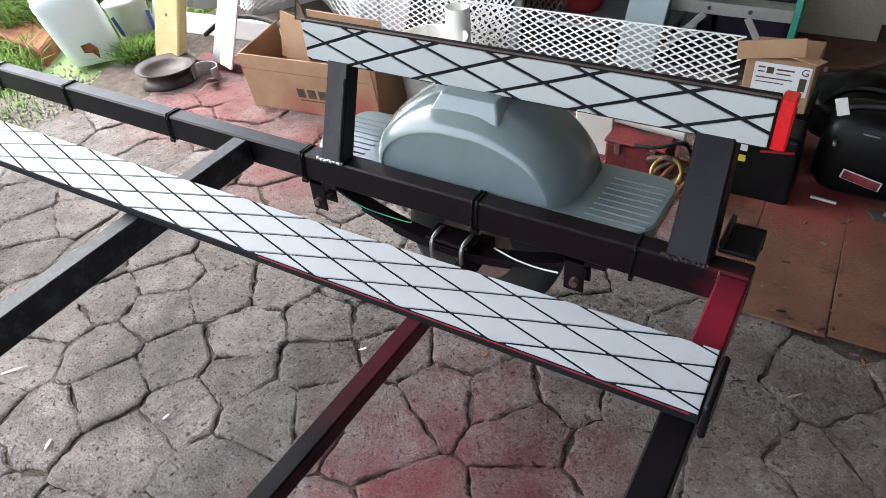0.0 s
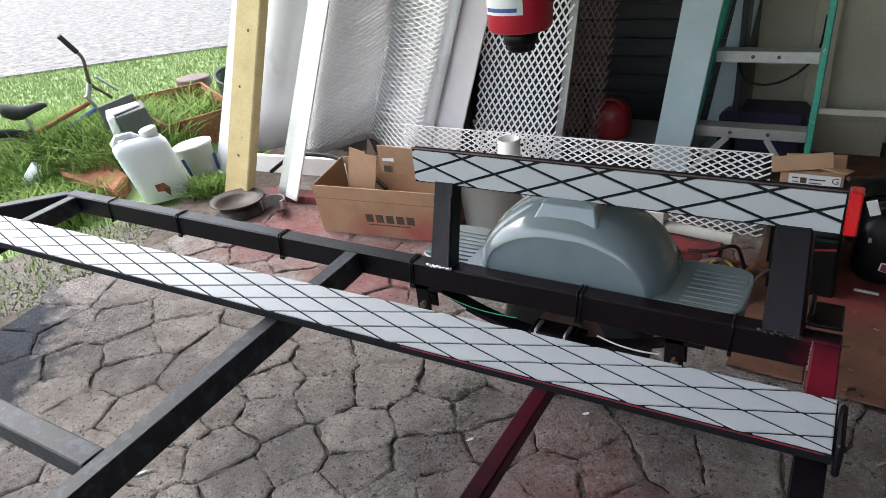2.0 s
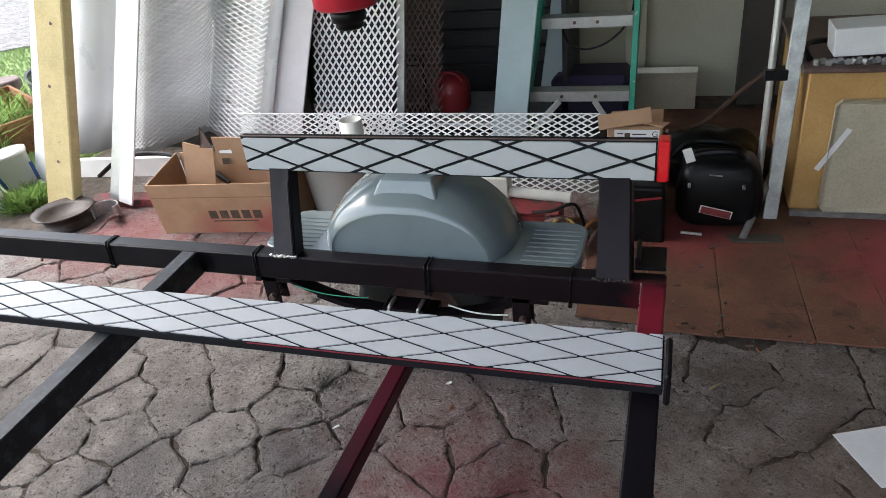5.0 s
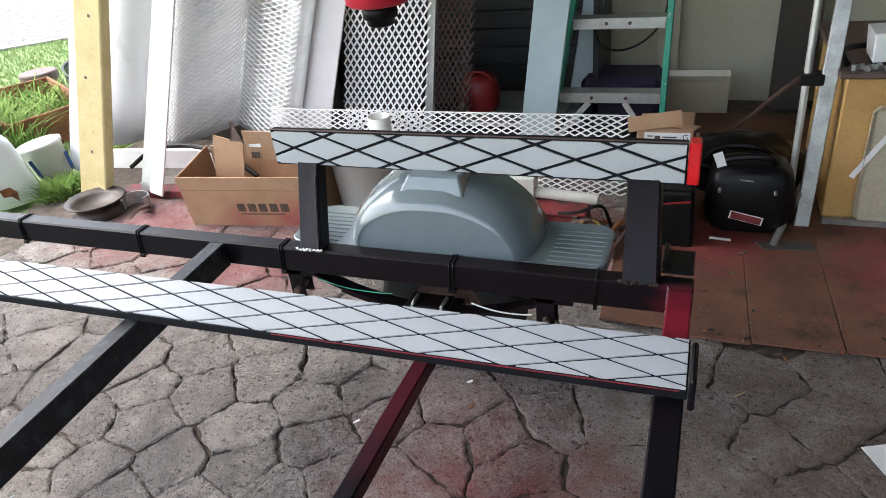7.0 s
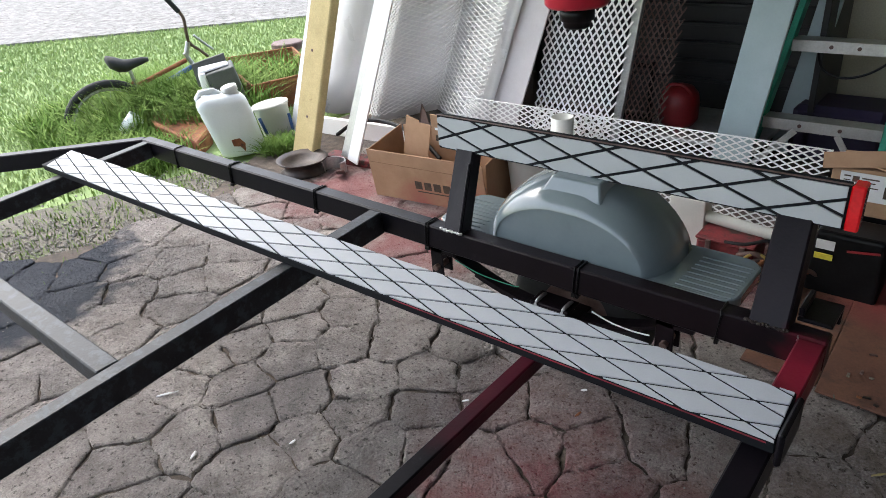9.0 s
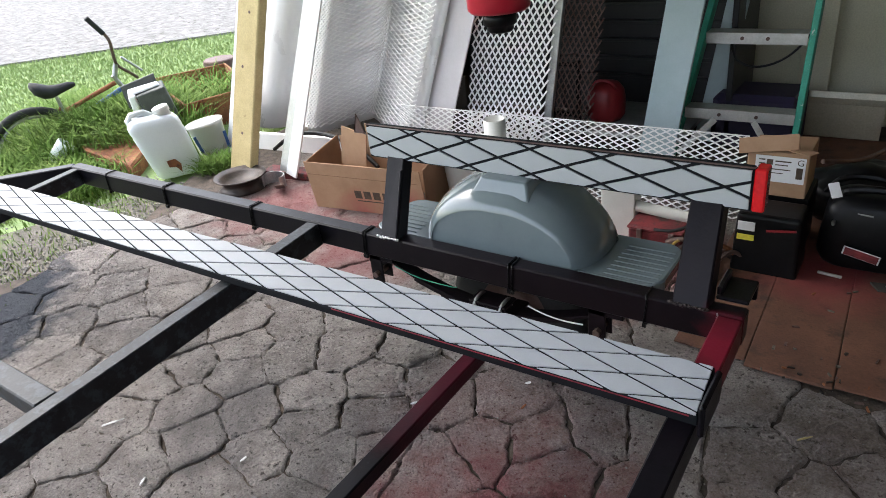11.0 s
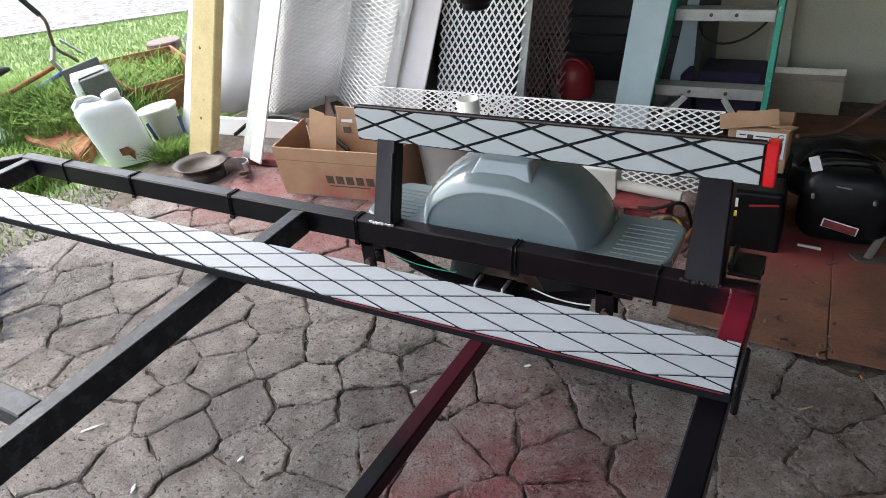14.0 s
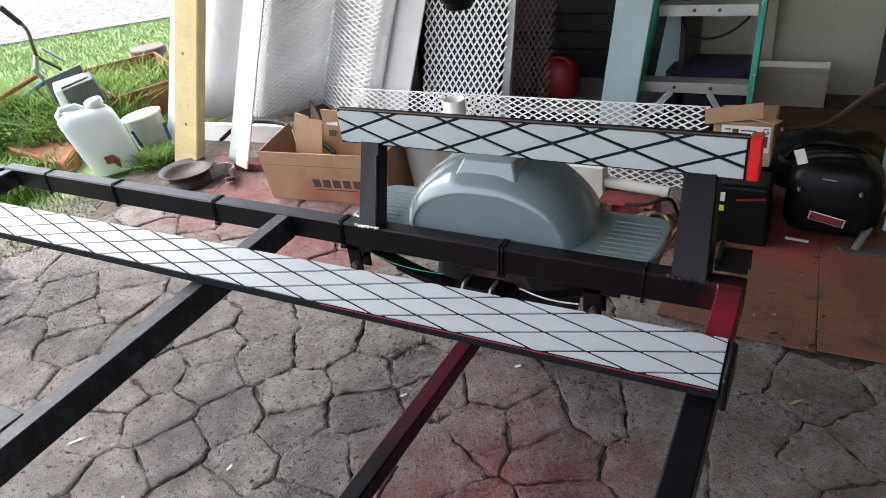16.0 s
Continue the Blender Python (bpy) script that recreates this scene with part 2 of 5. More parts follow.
def wire(points, r, bm=None, seg=8):
    """A round wire along a line of points."""
    bm = bm or bmesh.new()
    pts = [Vector(p) for p in points]
    rings = []
    for i, p in enumerate(pts):
        d = (pts[min(i + 1, len(pts) - 1)] - pts[max(i - 1, 0)]).normalized()
        m = d.to_track_quat("Z", "Y").to_matrix()
        rr = r[i] if isinstance(r, (list, tuple)) else r
        rings.append([bm.verts.new(p + m @ Vector((rr * math.cos(2 * math.pi * k / seg), rr * math.sin(2 * math.pi * k / seg), 0))) for k in range(seg)])
    for a, b in zip(rings, rings[1:]):
        best = min(range(seg), key=lambda o: (a[0].co - b[o].co).length)
        for k in range(seg):
            bm.faces.new((a[k], a[(k + 1) % seg], b[(k + 1 + best) % seg], b[(k + best) % seg]))
    bm.faces.new(rings[0][::-1])
    bm.faces.new(rings[-1])
    bmesh.ops.recalc_face_normals(bm, faces=bm.faces)
    return bm


def curve(points, n=8):
    """Points on a smooth line through the given ones."""
    p = [Vector(q) for q in points]
    out = []
    for i in range(len(p) - 1):
        a, b, c, d = p[max(i - 1, 0)], p[i], p[i + 1], p[min(i + 2, len(p) - 1)]
        for k in range(n):
            t = k / n
            out.append(0.5 * ((2 * b) + (c - a) * t + (2 * a - 5 * b + 4 * c - d) * t * t + (3 * b - a - 3 * c + d) * t**3))
    return out + [p[-1]]


def clip_poly(poly, nx, ny, c):
    """The part of a convex polygon where nx*x + ny*y <= c."""
    out = []
    for i, p in enumerate(poly):
        q = poly[(i + 1) % len(poly)]
        dp, dq = nx * p[0] + ny * p[1] - c, nx * q[0] + ny * q[1] - c
        if dp <= 0:
            out.append(p)
        if dp * dq < 0:
            t = dp / (dp - dq)
            out.append((p[0] + t * (q[0] - p[0]), p[1] + t * (q[1] - p[1])))
    return out


def slab(poly, place, low, high, edge=0.0, bm=None):
    """A convex polygon as a solid between two heights, its top drawn in by edge; place(u, v, h) gives the point."""
    bm = bm or bmesh.new()
    cx, cy = sum(p[0] for p in poly) / len(poly), sum(p[1] for p in poly) / len(poly)
    def inward(p, d):
        l = math.hypot(p[0] - cx, p[1] - cy)
        k = max(0.0, 1 - d / l) if l else 1
        return cx + (p[0] - cx) * k, cy + (p[1] - cy) * k
    rows = [[bm.verts.new(place(*p, low)) for p in poly]]
    if edge:
        rows.append([bm.verts.new(place(*p, high - edge * 0.6)) for p in poly])
        rows.append([bm.verts.new(place(*inward(p, edge), high)) for p in poly])
    else:
        rows.append([bm.verts.new(place(*p, high)) for p in poly])
    n = len(poly)
    for a, b in zip(rows, rows[1:]):
        for i in range(n):
            bm.faces.new((a[i], a[(i + 1) % n], b[(i + 1) % n], b[i]))
    bm.faces.new(rows[-1])
    bmesh.ops.recalc_face_normals(bm, faces=bm.faces)
    return bm


def spray(mat, spots):
    """Overspray: soft-edged patches of paint, each (x, y, z, radius, colour, amount)."""
    t = mat.node_tree
    n, l = t.nodes, t.links
    bsdf = n["Principled BSDF"]
    tc = n.new("ShaderNodeTexCoord")
    nz = n.new("ShaderNodeTexNoise")
    nz.inputs["Scale"].default_value, nz.inputs["Detail"].default_value = 9, 6
    l.new(tc.outputs["Object"], nz.inputs["Vector"])
    out = bsdf.inputs["Base Color"].links[0].from_socket
    for x, y, z, r, colour, amount in spots:
        d = n.new("ShaderNodeVectorMath")
        d.operation = "DISTANCE"
        l.new(tc.outputs["Object"], d.inputs[0])
        d.inputs[1].default_value = (x, y, z)
        a = n.new("ShaderNodeMath")
        a.operation = "MULTIPLY_ADD"
        l.new(nz.outputs[0], a.inputs[0])
        a.inputs[1].default_value, a.inputs[2].default_value = r * 0.9, -r * 0.45
        s = n.new("ShaderNodeMath")
        l.new(d.outputs["Value"], s.inputs[0])
        l.new(a.outputs[0], s.inputs[1])
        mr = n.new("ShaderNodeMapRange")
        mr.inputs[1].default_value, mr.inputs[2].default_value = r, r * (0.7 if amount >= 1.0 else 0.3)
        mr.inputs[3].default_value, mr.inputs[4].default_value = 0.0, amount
        l.new(s.outputs[0], mr.inputs[0])
        mx = n.new("ShaderNodeMix")
        mx.data_type = "RGBA"
        mx.inputs[7].default_value = (*colour, 1)
        l.new(mr.outputs[0], mx.inputs[0])
        l.new(out, mx.inputs[6])
        out = mx.outputs[2]
    l.new(out, bsdf.inputs["Base Color"])


CRIMSON = (0.32, 0.035, 0.05)
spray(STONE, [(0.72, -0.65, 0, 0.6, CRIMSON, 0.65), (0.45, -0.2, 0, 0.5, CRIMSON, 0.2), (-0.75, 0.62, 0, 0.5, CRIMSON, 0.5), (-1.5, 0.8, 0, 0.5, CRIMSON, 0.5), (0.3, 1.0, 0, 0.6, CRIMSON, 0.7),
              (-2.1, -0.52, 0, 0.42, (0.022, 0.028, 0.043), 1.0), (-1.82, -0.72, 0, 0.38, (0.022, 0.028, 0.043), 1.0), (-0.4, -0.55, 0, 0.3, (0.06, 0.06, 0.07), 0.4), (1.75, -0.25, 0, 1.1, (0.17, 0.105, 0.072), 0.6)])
spray(BLACK, [(0.55, 0.0, 0.45, 0.8, (0.012, 0.006, 0.008), 0.5), (1.01, -0.12, 0.48, 0.16, (0.25, 0.015, 0.035), 0.9), (0.36, -0.3, 0.27, 0.3, (0.12, 0.01, 0.025), 0.6)])
spray(CARD, [(-1.0, 0.85, 0.0, 0.16, CRIMSON, 0.6), (-0.7, 0.9, 0.0, 0.2, CRIMSON, 0.7)])
spray(PLY, [(1.9, 1.0, 0, 0.45, CRIMSON, 0.6), (1.1, 1.1, 0, 0.3, CRIMSON, 0.5)])

# ---- ground ----
bm = bmesh.new()
bmesh.ops.create_grid(bm, x_segments=2, y_segments=2, size=1)
bmesh.ops.scale(bm, vec=(400, 400, 1), verts=bm.verts)
bmesh.ops.translate(bm, vec=(0, 0, -0.06), verts=bm.verts)
tagged(put("ground", bm, SOIL), "green weedy lawn ground running to the horizon", "ground", kind="structure")


def sheet(name, pts, z, mat, label, cat):
    bm = bmesh.new()
    slab(pts, lambda u, v, h: (u, v, h), z - 0.05, z, bm=bm)
    return tagged(put(name, bm, mat), label, cat, kind="structure")


sheet("road", [(-10.9, 1.0), (-6.4, 5.2), (4, 14), (-20, 40), (-60, 20), (-40, -25)], -0.03, GRAVEL, "pale crushed stone road beyond the lawn", "road")
sheet("gravel_verge", [(-3.1, -1.6), (-1.9, -1.6), (-1.85, 0.75), (-2.6, 0.7), (-3.0, -0.3)], -0.03, VERGE, "loose pale gravel strip beside the paving", "gravel")
sheet("pavement", [(-2.75, -2.0), (-2.6, -1.6), (-2.35, -0.67), (-2.2, -0.35), (-2.02, 0.1), (-2.6, 1.15), (-2.5, 3.0), (3.2, 3.0), (3.2, -3.5), (-2.9, -3.5)], -0.012, JOINT, "grey-brown irregular cast stone paving with sandy joints", "pavement")

# ---- building shell ----
tagged(put("wall_back", box(-0.95, 2.75, 2.9, 3.05, -0.05, 2.7), WALLPAINT), "yellowed painted plaster wall with scuffs", "wall", kind="structure")
# unseen wall, added and lengthened to keep daylight off the right side
tagged(put("shade_wall_right", box(2.6, 2.75, -6.0, 2.9, -0.05, 2.7), DARKBOARD), "dark side wall out of view, added to shade the right", "wall", kind="structure")
# unseen roof; its edges are set by how far daylight should reach in
tagged(put("ceiling", box(-2.2, 2.75, -2.6, 3.05, 2.7, 2.8), CEIL), "plain carport ceiling out of view, sized to shade the floor", "ceiling", kind="structure")

# ---- trailer ----
trailer = thing("boat_trailer", (0, 0, 0.4), "black painted steel boat trailer frame with red overspray", "trailer")
RT, TW, TH = 0.482, 0.054, 0.082


def cross_z(y):
    return RT - 0.001 + 0.052 * y


rail = part("rail", beam((-1.965, TW / 2, RT - TH / 2), (1.035, TW / 2, RT - TH / 2), TW, TH, bevel=0.005), BLACK, trailer)
for nm, x, w, h, y1 in (("crossmember", -0.367, 0.054, 0.082, -1.9), ("crossmember", 1.005, 0.058, 0.075, -1.5), ("crossmember", -1.9, 0.05, 0.075, -1.5)):
    part(nm, beam((x, -0.002, cross_z(0) - h / 2), (x, y1, cross_z(y1) - h / 2), w, h, bevel=0.004), BLACKWORNSKY if x < 0 else BLACK, trailer)
part("tongue_beam", beam((-0.396, -0.965, 0.43 - 0.03), (-3.0, -0.965, 0.43 - 0.03), 0.062, 0.062, bevel=0.004), BLACKWORNSKY, trailer)
part("tongue_arm", beam((-1.965, 0.02, RT - 0.04), (-2.95, -0.93, RT - 0.06), 0.054, 0.08, bevel=0.004), BLACK, trailer)


def tie(x):
    """A cable tie round the rail, drawn tight, with its lock."""
    bm = bmesh.new()
    y0, y1, z0, z1, e = -0.003, TW + 0.003, RT - TH - 0.003, RT + 0.003, 0.008
    loop = [(y0 + e, z1), (y1 - e, z1), (y1, z1 - e), (y1, z0 + e), (y1 - e, z0), (y0 + e, z0), (y0, z0 + e), (y0, z1 - e)]
    pts = [(x + 0.004 * math.sin(3 * i), a, b) for i, (a, b) in enumerate(loop)]
    wire([Vector(p) for p in pts] + [Vector(pts[0])], 0.0028, bm, 6)
    box(x - 0.005, x + 0.005, y0 - 0.006, y0 + 0.002, z0 - 0.004, z0 + 0.008, 0.001, bm)
    return bm


for x in (-1.66, -1.237, -1.228, -0.70, -0.69, -0.146, -0.137, 0.40, 0.412, 0.80):
    part("cable_tie", tie(x), BLACKPLASTIC, trailer)


def post(x0, x1, t0, t1):
    """A guide post of bent plate, leaning outwards, welded to the rail."""
    bm = bmesh.new()
    zt = 0.745
    hexa(bm, [(x0, 0.004, RT - 0.002), (x1, 0.0, RT - 0.002), (x1 + 0.006, 0.05, RT - 0.002), (x0 + 0.006, 0.05, RT - 0.002), (t0, 0.178, zt), (t1, 0.178, zt), (t1 + 0.004, 0.225, zt), (t0 + 0.004, 0.225, zt)], 0.004)
    return bm


left_post = part("guide_post", post(-0.074, 0.0, -0.126, -0.056), BLACK, trailer)
part("lip", beam((-0.003, -0.003, RT), (-0.044, 0.122, RT + 0.185), 0.008, 0.008, bevel=0.002), BLACK, left_post)
right_post = part("guide_post", post(0.863, 0.95, 0.853, 0.932), BLACK, trailer)
for px, x0, x1 in ((left_post, -0.08, 0.004), (right_post, 0.858, 0.952)):
    bm = bmesh.new()
    rng = random.Random(5)
    for i in range(26):
        a = i / 25
        bmesh.ops.create_icosphere(bm, subdivisions=1, radius=rng.uniform(0.003, 0.0055), matrix=Matrix.Translation((x0 + (x1 - x0) * a, -0.001 + rng.uniform(-0.002, 0.003), RT + rng.uniform(0, 0.004))))
    part("weld_bead", bm, STEEL if px is left_post else DARKSTEEL, px, "rough weld bead")
bm = box(0.955, 1.032, 0.056, 0.165, RT + 0.001, RT + 0.012, 0.003)
box(0.955, 0.968, 0.06, 0.16, RT + 0.012, RT + 0.035, 0.003, bm)
box(0.99, 1.032, 0.15, 0.165, RT - 0.04, RT + 0.012, 0.003, bm)
part("rear_bracket", bm, BLACK, trailer)
bm = bmesh.new()
rng = random.Random(15)
for i in range(22):
    bmesh.ops.create_icosphere(bm, subdivisions=1, radius=rng.uniform(0.0015, 0.0032), matrix=Matrix.Translation((0.975 + rng.uniform(-0.002, 0.001), -0.001, RT - TH + TH * i / 21)))
part("weld_bead", bm, STEEL, trailer, "thin pale weld along the rail joint")
part("end_plate", box(1.041, 1.054, -0.395, -0.266, 0.45, 0.53, 0.005), BLACK, trailer)
part("tail_lamp", box(0.995, 1.024, 0.151, 0.195, 0.686, 0.797, 0.004), LAMP, trailer, "red plastic lamp lens at the board end")

# ---- bunk boards with diamond pads ----
def diamonds(length, width, pu, pv, u0, v0, gap, place, owner):
    """Pads cut as diamonds by two sets of lines, clipped to the board."""
    s = pv / pu
    k = math.hypot(1, s)
    margin = 0.003
    most = int(length / pu) + 6
    for i in range(-most, most):
        for j in range(-most, most):
            poly = [(0.0 + margin, margin), (length - margin, margin), (length - margin, width - margin), (margin, width - margin)]
            # strips of v - s*u and v + s*u
            a0 = i * pv + (v0 - s * u0)
            b0 = j * pv + (v0 + s * u0)
            g = gap * k / 2
            for nx, ny, c in ((-s, 1, a0 + pv - g), (s, -1, -(a0 + g)), (s, 1, b0 + pv - g), (-s, -1, -(b0 + g))):
                poly = clip_poly(poly, nx, ny, c)
                if len(poly) < 3:
                    break
            if len(poly) < 3:
                continue
            area = abs(sum(p[0] * q[1] - q[0] * p[1] for p, q in zip(poly, poly[1:] + poly[:1]))) / 2
            if area < 2e-5:
                continue
            part("pad", slab(poly, place, 0.0005, 0.0045, 0.0012), PAD, owner)


N0, NU = Vector((1.037, -0.2635, 0.5305)), Vector((-3.01, -0.04, -0.008)).normalized()
NV = Vector((0.0, -0.9697, -0.2425))
NV = (NV - NU * NV.dot(NU)).normalized()
NN = NU.cross(NV).normalized()
if NN.z < 0:
    NN = -NN
NL, NW = 3.03, 0.131


def near(u, v, h):
    return N0 + NU * u + NV * v + NN * h


bunk = thing("bunk_board", N0, "long dark-edged bunk board with grey diamond foam top", "bunk board", "bunk boards")
bm = bmesh.new()
hexa(bm, [near(0, 0, -0.03), near(0, NW, -0.03), near(NL + 0.05, NW, -0.03), near(NL, 0, -0.03), near(0, 0, 0), near(0, NW, 0), near(NL + 0.05, NW, 0), near(NL, 0, 0)], 0.002)
part("board", bm, FOAMBASE, bunk)
diamonds(NL, NW, 0.2063, 0.054, 0.164, 0.0245, 0.0048, near, bunk)

part("edge_paint", beam(near(0.015, NW + 0.0003, -0.0015), near(0.95, NW + 0.0003, -0.0015), 0.0015, 0.0025, bevel=0.0), LAMPRED, bunk, "thin line of bright red paint")

guide = thing("guide_board", (0.4, 0.16, 0.69), "upright guide board faced with grey diamond foam pads", "guide board", "bunk boards")
part("board", box(-0.19, 0.994, 0.152, 0.177, 0.687, 0.797, 0.002), FOAMBASE, guide)
diamonds(1.182, 0.106, 0.2095, 0.075, 0.992 - 0.932, 0.0525, 0.0085, lambda u, v, h: Vector((0.993 - u, 0.1515 - h, 0.796 - v)), guide)
bm = bmesh.new()
box(-0.192, 0.996, 0.150, 0.157, 0.7972, 0.7988, 0.0, bm)
part("edge_strip", bm, DRUM, guide, "thin brown bare edge of the board")

# ---- fender ----
fender = thing("fender", (0.34, 0.2, RT), "grey plastic trailer fender with ribbed flat steps", "fender")
FX, FZ = 0.333, RT - 0.004


def corner_poly(x0, x1, y0, y1, r, n=6):
    out = []
    for cx, cy, a in ((x1 - r, y0 + r, -90), (x1 - r, y1 - r, 0), (x0 + r, y1 - r, 90), (x0 + r, y0 + r, 180)):
        for k in range(n + 1):
            t = radians(a + 90 * k / n)
            out.append((cx + r * math.cos(t), cy + r * math.sin(t)))
    return out


part("flange", slab(corner_poly(-0.15, 0.815, 0.058, 0.30, 0.05), lambda u, v, h: (u, v, h), FZ - 0.03, FZ, 0.006), FENDER, fender)
for x0, x1 in ((0.655, 0.80), (-0.135, 0.02)):
    for k in range(8):
        y = 0.075 + k * 0.024
        part("rib", box(x0 + 0.006 * k * (x0 > 0.5) * 0.2, x1, y, y + 0.007, FZ - 0.002, FZ + 0.003, 0.0015), FENDER, fender)
bm = bmesh.new()
section = [(0.055, 0.238, 0.138), (0.057, 0.243, 0.146), (0.068, 0.256, 0.163), (0.085, 0.269, 0.18), (0.11, 0.28, 0.194), (0.145, 0.288, 0.205), (0.2, 0.292, 0.209), (0.27, 0.29, 0.207), (0.29, 0.28, 0.195), (0.295, 0.27, 0.18), (0.296, 0.28, 0.0)]
NA = 48
rows = []
for y, a, b in section[:-1]:
    row = []
    for i in range(NA + 1):
        t = math.pi * i / NA
        c, s = math.cos(t), math.sin(t)
        x = FX - a * math.copysign(abs(c) ** 0.97, c) - 0.012 * s * (y > 0.06)
        z = FZ - 0.002 + min(b * s ** (1.0 + min(0.16, (y - 0.055) * 3)), b * 0.985)
        row.append(bm.verts.new((x, y, z)))
    rows.append(row)
for a, b in zip(rows, rows[1:]):
    for i in range(NA):
        bm.faces.new((a[i], b[i], b[i + 1], a[i + 1]))
bm.faces.new(rows[-1])
bmesh.ops.recalc_face_normals(bm, faces=bm.faces)
part("arch", bm, FENDER, fender, smooth=True)
bm = bmesh.new()
ring = [bm.verts.new(v) for v in [(FX - 0.24 * math.copysign(abs(math.cos(math.pi * i / NA)) ** 0.97, math.cos(math.pi * i / NA)), 0.06, FZ - 0.002 + min(0.14 * math.sin(math.pi * i / NA), 0.138)) for i in range(NA + 1)]]
bm.faces.new(ring)
bm.normal_update()
part("side_panel", bm, FENDER, fender)
bm = bmesh.new()
hexa(bm, [(0.235, 0.086, FZ + 0.165), (0.43, 0.086, FZ + 0.165), (0.435, 0.28, FZ + 0.17), (0.235, 0.28, FZ + 0.17), (0.262, 0.112, FZ + 0.216), (0.412, 0.112, FZ + 0.216), (0.415, 0.27, FZ + 0.216), (0.259, 0.27, FZ + 0.216)], 0.006, 2)
part("top_step", bm, FENDER, fender)

# ---- wheel and spring ----
wheel = thing("trailer_wheel", (0.33, 0.19, 0.0), "small black trailer tyre on a dull rusty rim under the fender", "wheel")
prof = [(0.115, -0.06), (0.15, -0.07), (0.2, -0.068), (0.225, -0.055), (0.232, -0.03), (0.234, 0.0), (0.232, 0.03), (0.225, 0.055), (0.2, 0.068), (0.15, 0.07), (0.115, 0.06)]
part("tyre", lathe(prof, (0.33, 0.19, 0.232), 40, axis=(0, 1, 0)), TYRE, wheel, smooth=True)
part("rim", lathe([(0.0, -0.02), (0.05, -0.03), (0.09, -0.02), (0.112, -0.055), (0.118, -0.055), (0.118, 0.055), (0.0, 0.05)], (0.33, 0.19, 0.232), 32, axis=(0, 1, 0)), DRUM, wheel, smooth=True)
spring = thing("leaf_spring", (0.33, 0.06, 0.3), "black leaf spring with hangers, bolts and axle clamp", "spring")
for k, half in enumerate((0.37, 0.28, 0.18)):
    pts = [(0.315 + half * c, 0.035, 0.298 - 0.009 * k + 0.09 * c * c * (half / 0.37) ** 2) for c in [i / 8 for i in range(-8, 9)]]
    bm = bmesh.new()
    for p, q in zip(pts, pts[1:]):
        beam(p, q, 0.045, 0.008, bevel=0.0, bm=bm)
    part("leaf", bm, BLACK, spring)
for x in (-0.09, 0.69):
    bm = box(x - 0.05, x - 0.0, 0.005, 0.012, 0.30, 0.402, 0.002)
    box(x - 0.05, x + 0.0, 0.05, 0.057, 0.30, 0.402, 0.002, bm)
    box(x - 0.05, x + 0.05, 0.005, 0.057, 0.385, 0.401, 0.002, bm)
    part("hanger", bm, BLACK, spring)
    part("bolt", rod((x - 0.02, -0.012, 0.335), (x - 0.02, 0.07, 0.335), 0.011, seg=6), DRUM, spring)
for x in (0.27, 0.36):
    part("u_bolt", wire(curve([(x, 0.0, 0.24), (x, 0.0, 0.315), (x + 0.005, 0.03, 0.335), (x, 0.065, 0.315), (x, 0.065, 0.24)], 5), 0.006), ZINC, spring, "bright zinc u-bolt")
part("axle", beam((0.362, 0.14, 0.252), (0.362, -1.5, 0.252), 0.046, 0.046, bevel=0.004), BLACK, spring)
part("clamp_plate", box(0.25, 0.38, 0.0, 0.07, 0.318, 0.328, 0.002), BLACK, spring)
part("cable", wire(curve([(0.46, -0.005, 0.365), (0.52, -0.008, 0.352), (0.58, -0.008, 0.348), (0.63, -0.005, 0.35)], 6), 0.0022), PAPER, spring, "thin white cable")
part("cable", wire(curve([(-0.02, -0.01, 0.39), (0.08, -0.012, 0.37), (0.2, -0.012, 0.368), (0.22, -0.01, 0.372)], 6), 0.0014), GREEN, spring, "thin green cable")

# ---- leaning stock behind the trailer ----
tim = thing("timber_post", (-2.05, 1.03, 0), "pale yellow pine timber standing on end with knots", "timber")
bm = bmesh.new()
hexa(bm, [(-2.185, 1.0, 0.0), (-2.0, 1.0, 0.0), (-1.97, 1.04, 0.0), (-2.155, 1.04, 0.0), (-1.87, 1.26, 1.35), (-1.7, 1.26, 1.35), (-1.67, 1.3, 1.35), (-1.84, 1.3, 1.35)], 0.006)
part("post", bm, PINE, tim)
rng = random.Random(3)
for kx, kz in ((-2.02, 0.28), (-1.96, 0.66), (-1.86, 0.95)):
    bm = bmesh.new()
    yk = 1.0 + (kz - 0.02) / 1.33 * 0.26
    lathe([(0.0, 0.001), (0.006, 0.001), (0.009, 0.0)], (kx, yk - 0.001, kz), 10, bm, axis=(0, -1, 0.2))
    part("knot", bm, DRUM, tim, "dark knot in the pine")

tagged(put("white_sheet", beam((-2.5, 1.34, 0.0), (-1.93, 1.44, 1.4), 0.02, 0.2, up=(1, 0, 0), bevel=0.002), WHITE), "white painted sheet leaning behind the pine timber", "sheet")

bar = thing("white_channel", (-1.77, 1.1, 0), "white aluminium channel leaning against the rolled mesh", "channel")
for off, w, y, mat in ((-0.055, 0.06, 0.0, ALU), (0.035, 0.085, -0.02, WHITE)):
    part("flange", beam((-1.752 + off, 1.110 + y, 0.03), (-1.381 + off * 0.8, 1.398 + y, 1.35), 0.012, w, up=(1, 0, 0), bevel=0.002), mat, bar)


